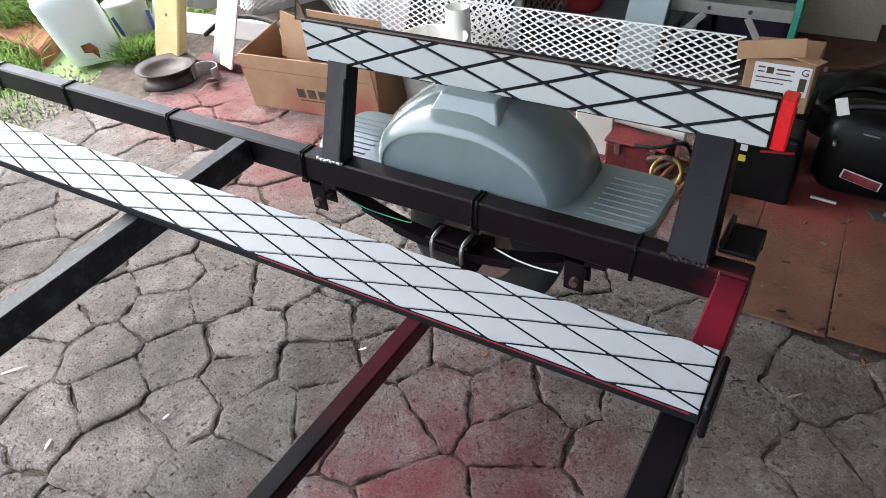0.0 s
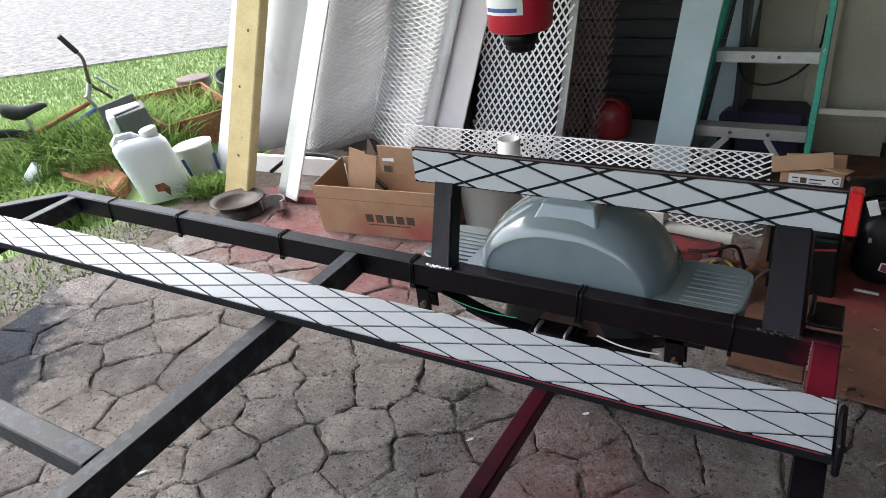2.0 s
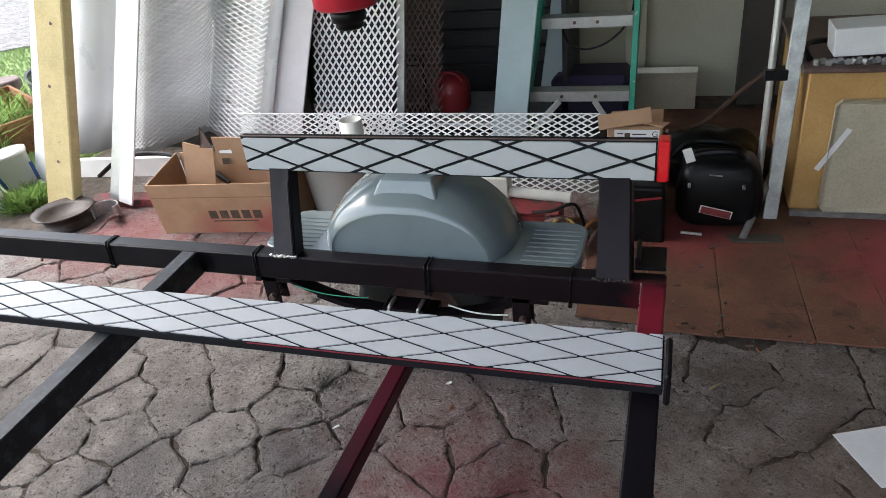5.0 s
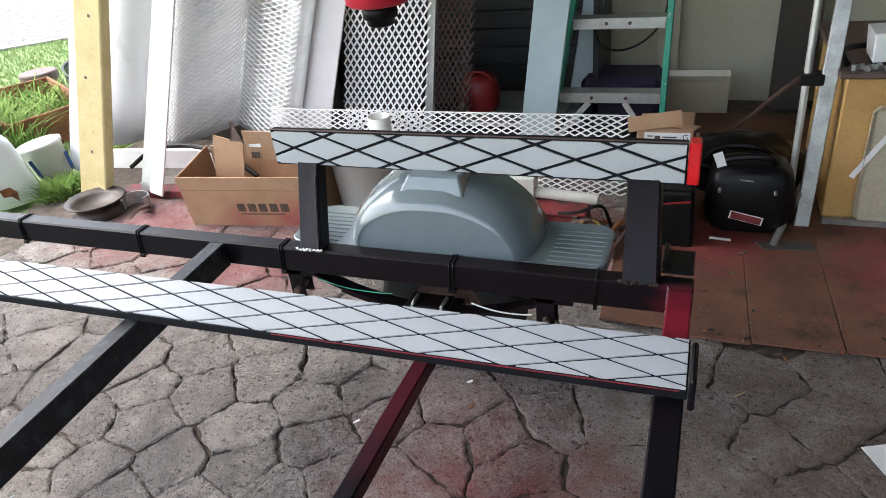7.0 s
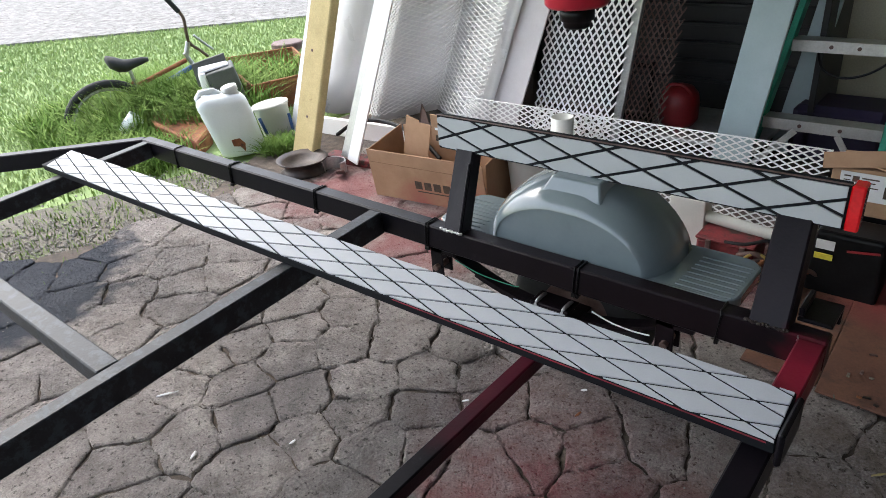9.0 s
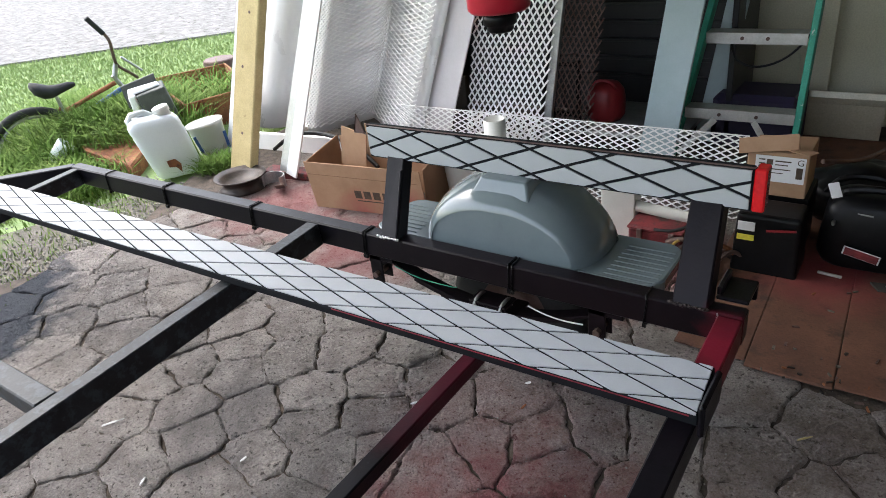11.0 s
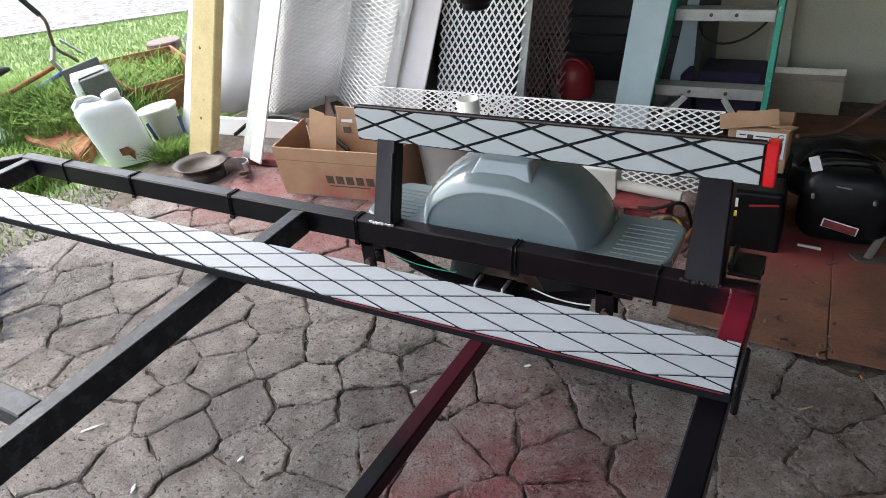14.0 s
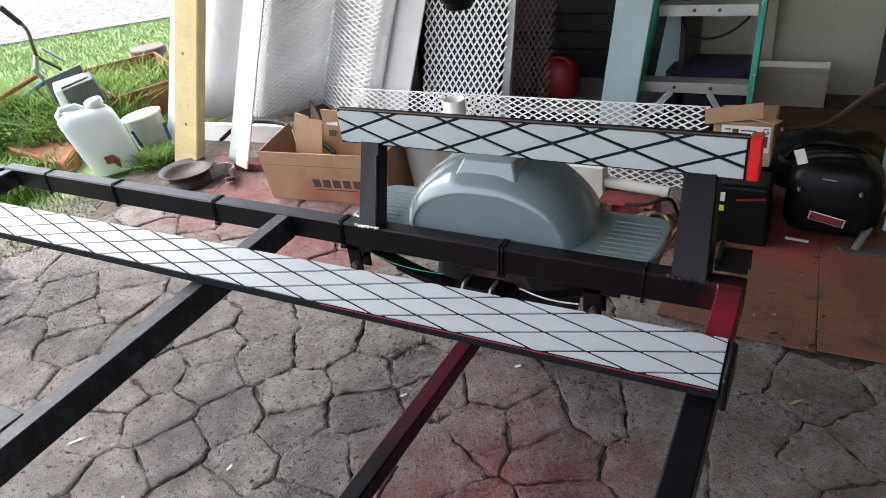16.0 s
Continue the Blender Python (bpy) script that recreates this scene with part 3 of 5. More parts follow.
def diamond_mesh(nu, nv, place, w, d, mat, name, owner):
    """Expanded metal: strands that zigzag, meeting at the knuckles, each strand a flat bar."""
    bm = bmesh.new()
    for j in range(nv):
        for i in range(nu):
            for sgn in (-1, 1):
                a = (i + (0.5 if j % 2 else 0.0), j)
                b = (a[0] + 0.5 * sgn, j + 1)
                if b[0] < -0.01 or b[0] > nu + 0.01 or a[0] > nu:
                    continue
                p, n = place(a[0] / nu, a[1] / nv)
                q, _ = place(b[0] / nu, b[1] / nv)
                ax = (q - p).normalized()
                s = ax.cross(n).normalized() * (w / 2)
                e = ax * (w * 0.4)
                p, q = p - e, q + e
                o = n * d
                v = [bm.verts.new(c) for c in (p - s, q - s, q + s, p + s, p - s + o, q - s + o, q + s + o, p + s + o)]
                for f in ((0, 1, 2, 3), (4, 5, 6, 7), (0, 1, 5, 4), (1, 2, 6, 5), (2, 3, 7, 6), (3, 0, 4, 7)):
                    bm.faces.new([v[k] for k in f])
    bmesh.ops.recalc_face_normals(bm, faces=bm.faces)
    return put(name, bm, mat, owner)


# the rolled sheet: a curved white sheet with expanded metal round it
roll = thing("mesh_roll", (-1.6, 1.5, 0.2), "curved roll of white expanded metal with a white sheet", "mesh roll")


SHEETLINE = curve([(-2.75, 1.72, 0), (-2.5, 1.52, 0), (-2.3, 1.46, 0), (-2.17, 1.5, 0), (-2.1, 1.62, 0), (-2.02, 1.61, 0), (-1.92, 1.5, 0), (-1.84, 1.47, 0), (-1.79, 1.51, 0), (-1.72, 1.68, 0), (-1.66, 1.81, 0), (-1.61, 1.82, 0), (-1.3, 1.6, 0), (-1.1, 1.52, 0), (-1.04, 1.52, 0)], 5)
NETLINE = [p for p in SHEETLINE if -2.12 < p.x < -1.08]


def roll_at(k, a, h, r=0.0):
    """k: the line on the ground; a: 0 to 1 along it; h: height."""
    f = min(max(a, 0), 0.9999) * (len(k) - 1)
    i = int(f)
    p = k[i].lerp(k[i + 1], f - i)
    return Vector((p.x + (h - 0.2) * 0.27, p.y + (h - 0.2) * 0.2 - r, h))


bm = bmesh.new()
NS = len(SHEETLINE) - 1
grid = [[bm.verts.new(roll_at(SHEETLINE, i / NS, 0.15 + 1.44 * j / 6)) for i in range(NS + 1)] for j in range(7)]
for a, b in zip(grid, grid[1:]):
    for i in range(NS):
        bm.faces.new((a[i], a[i + 1], b[i + 1], b[i]))
bmesh.ops.solidify(bm, geom=bm.faces[:], thickness=0.004)
part("sheet", bm, WHITESHEET, roll, "wavy white enamelled sheet", smooth=True)
diamond_mesh(22, 98, lambda a, b: (roll_at(NETLINE, a, 0.2 + 1.27 * b, 0.04), Vector((0, -1, 0.1))), 0.0055, 0.004, MESHWHITE, "expanded_metal", roll)
# added dark sheet: gives the shade below the roll and covers the lawn
tagged(put("shade_backing", box(-3.0, -1.0, 1.96, 2.0, -0.03, 0.42, 0.004), DARKBOARD), "low dark sheet added as the shade under the rolled mesh", "board")
tagged(put("metal_sheet", beam((-1.01, 1.51, 0.02), (-0.665, 1.79, 1.4), 0.012, 0.19, up=(1, 0, 0), bevel=0.002), PANELGREY), "plain pale grey sheet metal panel leaning upright", "panel")

# flat pieces of expanded metal
strip = thing("mesh_strip", (-0.2, 1.5, 0.0), "long strip of white expanded metal on edge", "expanded metal", "expanded metal pieces")
diamond_mesh(35, 28, lambda a, b: (Vector((-1.17 + 1.88 * a, 1.46 + 0.05 * b, -0.01 + 0.385 * b)), Vector((0, -1, 0.1))), 0.0065, 0.003, MESHWHITE, "strand_net", strip)
part("edge_wire", rod((-1.17, 1.507, 0.376), (0.71, 1.507, 0.376), 0.003, seg=6), MESHWHITE, strip)
part("edge_wire", rod((-1.17, 1.46, 0.0), (0.71, 1.46, 0.0), 0.003, seg=6), MESHWHITE, strip)
panel = thing("expanded_metal_sheet", (-0.5, 1.65, 0.0), "upright white expanded metal panel", "expanded metal", "expanded metal pieces")
diamond_mesh(13, 46, lambda a, b: (Vector((-0.86 + 0.47 * a + 0.2 * b, 1.66 + 0.08 * b, 0.0 + 1.3 * b)), Vector((0, -1, 0.05))), 0.0085, 0.003, MESHWHITE, "strand_net", panel)
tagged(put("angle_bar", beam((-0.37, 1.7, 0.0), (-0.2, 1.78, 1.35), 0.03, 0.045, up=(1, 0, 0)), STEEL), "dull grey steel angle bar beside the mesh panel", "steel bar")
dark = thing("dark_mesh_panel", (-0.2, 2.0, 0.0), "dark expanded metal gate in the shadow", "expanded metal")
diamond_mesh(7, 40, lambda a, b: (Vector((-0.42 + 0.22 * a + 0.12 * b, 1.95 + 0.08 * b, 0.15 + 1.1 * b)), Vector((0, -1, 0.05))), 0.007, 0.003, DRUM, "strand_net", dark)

# shelf with tank
shelf = thing("wire_shelf", (-0.1, 2.3, 0), "dark storage rack with slats behind the mesh", "rack")
part("back_panel", box(-1.5, 0.42, 2.75, 2.78, 0.0, 2.0), DARKMETAL, shelf)
part("side_panel", box(-1.53, -1.5, 1.95, 2.78, 0.0, 2.0), DARKMETAL, shelf)
part("side_panel", box(0.42, 0.45, 2.3, 2.78, 0.0, 2.0), DARKMETAL, shelf)
for k in range(9):
    part("slat", box(-0.9, 0.42, 2.70, 2.74, 0.25 + 0.11 * k, 0.27 + 0.11 * k), DARKMETAL, shelf)
part("shelf_board", box(-0.36, 0.3, 1.95, 2.5, 0.14, 0.165), ALU, shelf, "pale metal shelf edge")
part("shelf_top", box(-0.9, 0.42, 1.95, 2.78, 1.4, 1.43), DARKMETAL, shelf)
for x in (-0.34, 0.28):
    part("leg", box(x, x + 0.03, 1.97, 2.0, 0, 0.14), DARKMETAL, shelf)
crate = thing("plastic_crate", (-0.36, 2.0, 0.1), "black slatted plastic crate standing upright", "crate")
for x in (-0.46, -0.3):
    part("upright", box(x, x + 0.022, 1.99, 2.02, 0.0, 0.53), BLACKPLASTIC, crate)
for z in (0.12, 0.22, 0.5):
    part("rail", box(-0.46, -0.28, 1.985, 2.0, z, z + 0.025), BLACKPLASTIC, crate)
tank = thing("air_tank", (-0.19, 2.15, 0.165), "small red portable air tank on the shelf", "tank")
part("body", lathe([(0.0, 0.0), (0.085, 0.0), (0.105, 0.03), (0.108, 0.12), (0.098, 0.17), (0.07, 0.205), (0.03, 0.218), (0.0, 0.22)], (-0.19, 2.16, 0.167), 32), TANKRED, tank, smooth=True)
part("handle", wire(curve([(-0.26, 2.12, 0.35), (-0.22, 2.1, 0.395), (-0.15, 2.1, 0.395), (-0.11, 2.12, 0.35)], 5), 0.008), TANKRED, tank)

# planks and ladder
tagged(put("tan_board", beam((0.11, 2.03, 0.0), (0.18, 2.12, 0.68), 0.012, 0.09, up=(1, 0, 0)), CARD), "brown hardboard offcut leaning upright", "board")
tagged(put("blue_plank", beam((0.17, 1.93, 0.0), (0.35, 2.02, 1.4), 0.02, 0.18, up=(1, 0, 0)), BLUEWOOD), "wide pale blue painted plank leaning", "plank", "pale blue planks")
tagged(put("blue_plank", beam((0.30, 2.4, 0.0), (0.5, 2.5, 1.4), 0.02, 0.11, up=(1, 0, 0)), BLUEWOOD), "narrow pale blue painted plank leaning behind the ladder", "plank", "pale blue planks")
ladder = thing("step_ladder", (0.53, 2.1, 0), "green fibreglass step ladder with aluminium steps", "ladder")
part("rail", beam((0.225, 2.02, 0.0), (0.46, 2.35, 1.5), 0.07, 0.03, up=(1, 0, 0)), GREEN, ladder)
part("rail", beam((0.81, 2.02, 0.0), (0.83, 2.35, 1.5), 0.07, 0.03, up=(1, 0, 0)), GREEN, ladder)
for z, x0, x1 in ((0.30, 0.285, 0.80), (0.66, 0.345, 0.80), (1.0, 0.40, 0.8)):
    y = 2.02 + 0.33 * z / 1.5
    step = part("step", box(x0, x1, y - 0.04, y + 0.05, z - 0.004, z + 0.004, 0.001, box(x0, x1, y - 0.045, y - 0.038, z - 0.05, z + 0.004, 0.001)), ALU, ladder, "ribbed aluminium step")
    for x in (x0 + 0.17, x1 - 0.17):
        part("rivet", rod((x, y - 0.05, z - 0.022), (x, y - 0.04, z - 0.022), 0.009, seg=10), DRUM, step)
for x0, x1 in ((0.45, 0.28), (0.63, 0.76)):
    part("brace", beam((x0, 1.99, 0.27), (x1, 1.97, 0.08), 0.006, 0.03, up=(0, 0, 1), bevel=0.001), ALU, ladder)
tagged(put("purple_bin", box(0.35, 0.78, 2.3, 2.6, 0.0, 0.3, 0.03), PURPLE), "dark purple storage tote behind the ladder", "tote")
tagged(put("hanging_hose", wire(curve([(0.42, 2.3, 0.62), (0.45, 2.3, 0.5), (0.55, 2.3, 0.455), (0.68, 2.3, 0.5), (0.78, 2.3, 0.62), (0.8, 2.3, 0.8)], 6), 0.006), BLACKPLASTIC), "black hose hanging in a loop", "hose")
bm = box(0.74, 1.135, 2.606, 2.612, 0.0, 0.19, 0.0)
hexa(bm, [(0.74, 2.606, 0.19), (1.135, 2.606, 0.19), (1.135, 2.612, 0.19), (0.74, 2.612, 0.19), (0.74, 2.592, 0.228), (1.135, 2.592, 0.228), (1.135, 2.598, 0.228), (0.74, 2.598, 0.228)])
hexa(bm, [(0.74, 2.592, 0.228), (1.135, 2.592, 0.228), (1.135, 2.598, 0.228), (0.74, 2.598, 0.228), (0.74, 2.602, 0.258), (1.135, 2.602, 0.258), (1.135, 2.608, 0.258), (0.74, 2.608, 0.258)])
tagged(put("stainless_sheet", bm, STAINLESS), "brushed stainless sheet leaning low on the wall", "sheet metal")
tagged(put("wall_board", box(0.72, 0.84, 2.8, 2.83, 0.0, 1.5, 0.004), WALLPAINT), "tall cream board on the wall", "board")
tagged(put("dark_post", box(1.36, 1.56, 2.7, 2.85, 0.0, 2.7, 0.004), DARKBOARD), "dark brown wooden post by the wall", "post")

# right-hand clutter
cb = thing("open_carton", (0.87, 1.3, 0.0), "small open brown carton with a white label", "box")
hexa(b0 := bmesh.new(), [(0.77, 1.22, 0.25), (0.985, 1.22, 0.25), (0.985, 1.42, 0.25), (0.77, 1.42, 0.25), (0.77, 1.22, 0.42), (0.985, 1.22, 0.43), (0.985, 1.42, 0.43), (0.77, 1.42, 0.42)], 0.003)
part("body", b0, CARD, cb)
part("flap", beam((0.735, 1.22, 0.44), (0.94, 1.24, 0.47), 0.06, 0.005, up=(0, -1, 0.6), bevel=0.001), CARD, cb)
part("flap", beam((0.80, 1.3, 0.44), (1.0, 1.2, 0.44), 0.05, 0.005, bevel=0.001), CARD, cb)
lab = part("label", box(0.80, 0.975, 1.2165, 1.2185, 0.31, 0.413, 0.0), PAPER, cb, "white printed shipping label")
for x0, x1, z0, z1 in ((0.84, 0.862, 0.378, 0.40), (0.812, 0.834, 0.395, 0.4), (0.812, 0.834, 0.38, 0.384), (0.87, 0.925, 0.392, 0.397), (0.87, 0.915, 0.378, 0.382), (0.81, 0.925, 0.36, 0.364), (0.81, 0.9, 0.345, 0.348), (0.945, 0.967, 0.33, 0.375)):
    part("print", box(x0, x1, 1.2155, 1.2163, z0, z1, 0.0), INK, lab)
letter = bpy.data.curves.new("letter", "FONT")
letter.body, letter.size, letter.extrude = "G", 0.034, 0.0003
glyph = new("print", bpy.data.meshes.new_from_object(new("letter", letter)))
bpy.data.objects.remove(bpy.data.objects["letter"])
glyph.data.materials.append(INK)
glyph.parent = lab
glyph.matrix_world = pose(0.945, 1.2158, 0.384, 90, 0, 0)
tagged(put("carton_stand", box(0.76, 1.0, 1.23, 1.45, 0.0, 0.247, 0.004), BLACKPLASTIC), "black plastic case under the small carton", "case")

tool = thing("black_tool_case", (1.2, 1.2, 0), "black moulded tool case with a red and white badge", "tool case")
b0 = bmesh.new()
bmesh.ops.create_icosphere(b0, subdivisions=4, radius=1.0)
for v in b0.verts:
    n = v.co.normalized()
    q = Vector([math.copysign(abs(c) ** 0.45, c) for c in n])
    k = 1 + 0.05 * noise.noise(n * 2.5)
    waist = 1 - 0.12 * max(0.0, q.z)
    v.co = Vector((1.215 + 0.165 * q.x * k * waist, 1.25 + 0.115 * q.y * k * waist, 0.158 + 0.146 * q.z))
part("body", b0, BLACKPLASTIC, tool, smooth=True)
part("handle", wire(curve([(1.1, 1.22, 0.27), (1.13, 1.2, 0.32), (1.26, 1.2, 0.33), (1.3, 1.22, 0.28)], 6), 0.014), BLACKPLASTIC, tool)
badge = part("badge", beam((1.145, 1.124, 0.118), (1.265, 1.112, 0.098), 0.004, 0.034, bevel=0.001), PAPER, tool, "white-edged red badge")
part("badge_face", beam((1.15, 1.121, 0.117), (1.26, 1.109, 0.099), 0.002, 0.029, bevel=0.0), DIRTYRED, badge)
for x in (1.1, 1.3):
    part("latch", box(x - 0.006, x + 0.006, 1.125, 1.15, 0.205, 0.22, 0.003), STEEL, tool)
part("foot", rod((1.08, 1.1, 0.02), (1.16, 1.09, 0.02), 0.006), ALU, tool)
part("print", beam((1.17, 1.149, 0.255), (1.22, 1.146, 0.252), 0.002, 0.005, bevel=0), STEEL, tool)

bat = thing("battery_charger", (0.87, 1.1, 0), "black machine casing with white and yellow warning labels", "machine")
hexa(b0 := bmesh.new(), [(0.78, 1.02, 0.0), (1.02, 1.02, 0.0), (1.02, 1.2, 0.0), (0.78, 1.2, 0.0), (0.79, 1.03, 0.25), (1.01, 1.03, 0.25), (1.01, 1.19, 0.25), (0.79, 1.19, 0.25)], 0.015, 3)
part("casing", b0, BLACKPLASTIC, bat)
part("label", box(0.8, 0.86, 1.012, 1.016, 0.19, 0.225, 0), PAPER, bat, "white and red warning label")
part("label", box(0.8, 0.86, 1.012, 1.016, 0.15, 0.172, 0), YELLOW, bat, "yellow warning label")
part("trim", beam((0.9, 1.012, 0.2), (1.0, 1.012, 0.215), 0.003, 0.008, bevel=0), TANKRED, bat)

dolly = thing("hand_truck", (1.4, 1.3, 0), "grey steel hand truck frame leaning on the cabinet", "hand truck")
part("upright", beam((1.425, 1.28, 0.0), (1.47, 1.5, 1.2), 0.03, 0.055, up=(1, 0, 0)), STEEL, dolly)
part("upright", rod((1.375, 1.35, 0.0), (1.37, 1.45, 1.2), 0.014), ALU, dolly)
part("clamp", box(1.35, 1.43, 1.36, 1.43, 0.56, 0.6), BLACKPLASTIC, dolly)
part("rod", rod((1.31, 1.08, 0.012), (1.42, 1.35, 0.17), 0.014), STEEL, dolly)
tagged(put("long_rod", wire(curve([(1.0, 1.5, 0.30), (1.15, 1.7, 0.26), (1.3, 1.9, 0.33), (1.45, 2.0, 0.43)], 6), 0.01), DRUM), "thin rusty rod leaning over the tools", "rod")
tagged(put("white_tag", beam((1.08, 1.12, 0.375), (1.1, 1.12, 0.32), 0.003, 0.035, up=(1, 0, 0.4), bevel=0.001), PAPER), "white paper tag hanging by the tool case", "tag")

cab = thing("plywood_cabinet", (1.8, 1.6, 0), "orange plywood cabinet edged with steel angle", "cabinet")
part("body", box(1.5, 2.3, 1.34, 2.1, 0.02, 0.6, 0.006), CABWOOD, cab)
part("top", box(1.47, 2.32, 1.31, 2.13, 0.601, 0.62, 0.004), DRUM, cab)
for x in (1.497, 2.3):
    part("corner_angle", beam((x, 1.335, 0.0), (x, 1.335, 0.6), 0.02, 0.02), STEEL, cab)
part("caster_rail", box(1.5, 2.3, 1.3, 1.33, 0.0, 0.035), STEEL, cab)
hood = part("front_sheet", beam((1.6, 1.31, 0.27), (2.3, 1.31, 0.27), 0.012, 0.46, bevel=0.02), STAINLESS, cab, "rounded dull stainless front sheet")
part("scrape", beam((1.57, 1.300, 0.22), (1.66, 1.300, 0.39), 0.002, 0.02, bevel=0.0), PAPER, hood)
wbx = thing("white_carton", (1.68, 1.45, 0.62), "small open white carton of loose parts", "box")
hexa(b0 := bmesh.new(), [(1.58, 1.4, 0.635), (1.8, 1.4, 0.645), (1.8, 1.55, 0.645), (1.58, 1.55, 0.635), (1.57, 1.39, 0.74), (1.81, 1.39, 0.75), (1.81, 1.56, 0.75), (1.57, 1.56, 0.74)], 0.003)
part("body", b0, PAPER, wbx)
chain = bmesh.new()
for k in range(14):
    bmesh.ops.create_cone(chain, cap_ends=True, segments=8, radius1=0.012, radius2=0.012, depth=0.02, matrix=pose(1.52 + 0.02 * k, 1.36 + 0.012 * math.sin(k * 2.1), 0.63, 60 * k, 35 * k, 0))
tagged(put("loose_hardware", chain, STEEL), "small heap of loose steel hardware", "hardware")
tagged(put("black_cable", wire(curve([(1.5, 1.4, 0.632), (1.5, 1.5, 0.66), (1.6, 1.6, 0.65), (1.75, 1.65, 0.64)], 6), 0.012), BLACKPLASTIC), "black cable lying on the cabinet", "cable")
tagged(put("paper_sheet", slab([(1.478, 0.052), (1.56, -0.11), (1.75, -0.03), (1.67, 0.135)], lambda u, v, h: (u, v, h), 0.012, 0.014), PAPER), "white sheet of paper on the paving", "paper")

bag = thing("black_bag", (1.2, 1.6, 0), "slumped black canvas bag behind the tool case", "bag")
b0 = bmesh.new()
bmesh.ops.create_icosphere(b0, subdivisions=4, radius=1.0)
for v in b0.verts:
    n = v.co.normalized()
    k = 1 + 0.18 * noise.noise(n * 2.2) + 0.06 * noise.noise(n * 6)
    v.co = Vector((1.19 + 0.26 * n.x * k, 1.62 + 0.2 * n.y * k, max(0.012, 0.12 + 0.14 * n.z * k)))
part("body", b0, BLACKPLASTIC, bag, smooth=True)
part("strap", wire(curve([(1.02, 1.5, 0.16), (1.1, 1.44, 0.27), (1.24, 1.42, 0.28), (1.34, 1.48, 0.2)], 6), 0.014), BLACKPLASTIC, bag)
rng = random.Random(21)
for k in range(64):
    x, y = rng.uniform(1.0, 2.3), (rng.uniform(0.5, 1.25) if k < 30 else 0.445 + rng.gauss(0, 0.03))
    l, w, a = rng.uniform(0.004, 0.013), rng.uniform(0.002, 0.005), rng.uniform(0, 3.1)
    ca, sa = math.cos(a), math.sin(a)
    tagged(put("floor_chip", slab([(-l, -w), (l, -w * 0.6), (l * 0.7, w), (-l * 0.8, w * 0.8)], lambda u, v, h: (x + ca * u - sa * v, y + sa * u + ca * v, h), 0.011, 0.016), rng.choice((RUST, DRUM, DARKSTEEL, VERGE))), "small chip of debris on the brown panels", "debris", "floor chips")
tagged(put("grey_sheet", slab([(1.28, 1.05), (1.46, 1.07), (1.45, 1.13), (1.25, 1.1)], lambda u, v, h: (u, v, h), 0.0115, 0.018), DARKBOARD), "thin dark board scrap on the floor", "board")

# low clutter between fender and mesh
tagged(put("plastic_block", box(0.22, 0.37, 1.1, 1.18, 0.0, 0.235, 0.004), BUCKET), "off-white board end behind the fender", "block")
toolbox = thing("red_toolbox", (0.5, 1.05, 0), "scuffed red metal toolbox with straps", "toolbox")
part("body", box(0.38, 0.6, 1.0, 1.16, 0.0, 0.12, 0.008), DIRTYRED, toolbox)
part("lid", box(0.375, 0.605, 0.995, 1.165, 0.1205, 0.135, 0.005), DIRTYRED, toolbox)
for x in (0.42, 0.55):
    part("clasp", box(x, x + 0.02, 0.985, 0.996, 0.085, 0.13, 0.002), DRUM, toolbox)
tagged(put("white_pipe", rod((0.34, 1.13, 0.165), (0.635, 1.12, 0.146), 0.024, seg=20), BUCKET), "short white plastic pipe lying on the red toolbox", "pipe")
part("strap", wire(curve([(0.55, 0.98, 0.1), (0.62, 0.95, 0.14), (0.68, 0.98, 0.1), (0.7, 0.98, 0.02)], 6), 0.01), DRUM, toolbox)
for k in range(5):
    tagged(put("scrap_rod", wire(curve([(0.55 + 0.04 * k, 0.95 - 0.02 * k, 0.02), (0.62 + 0.04 * k, 1.0, 0.09 + 0.02 * (k % 2)), (0.72 + 0.03 * k, 1.04, 0.05)], 5), 0.009), RUST if k % 2 else DRUM), "short rusty scrap rod on the floor", "scrap", "scrap rods")
tagged(put("brass_ring", wire([(0.631 + 0.05 * math.cos(radians(a)), 0.917 + 0.035 * math.sin(radians(a)), 0.1 + 0.04 * math.sin(radians(a))) for a in range(0, 361, 15)], 0.006), BRASS), "small brass ring on the scrap heap", "ring")
tagged(put("black_lead", wire(curve([(0.5, 0.97, 0.15), (0.58, 0.95, 0.17), (0.66, 0.96, 0.2), (0.69, 0.99, 0.15), (0.72, 1.0, 0.02)], 6), 0.007), BLACKPLASTIC), "short black rubber lead on the toolbox", "cable")
can = thing("paint_tin", (-0.46, 1.42, 0.36), "pale tin sitting at the mesh strip", "tin")
part("body", lathe([(0.0, -0.36), (0.05, -0.36), (0.056, 0.035), (0.052, 0.035), (0.048, 0.0), (0.0, 0.0)], (-0.46, 1.38, 0.36), 24), BUCKET, can, smooth=True)

wb = thing("white_bucket", (-0.5, 1.2, 0), "white plastic bucket behind the guide post", "bucket")
part("body", lathe([(0.0, 0.0), (0.125, 0.0), (0.13, 0.01), (0.155, 0.29), (0.162, 0.29), (0.162, 0.31), (0.15, 0.31), (0.12, 0.02), (0.0, 0.02)], (-0.5, 1.22, 0), 36), BUCKET, wb, smooth=True)

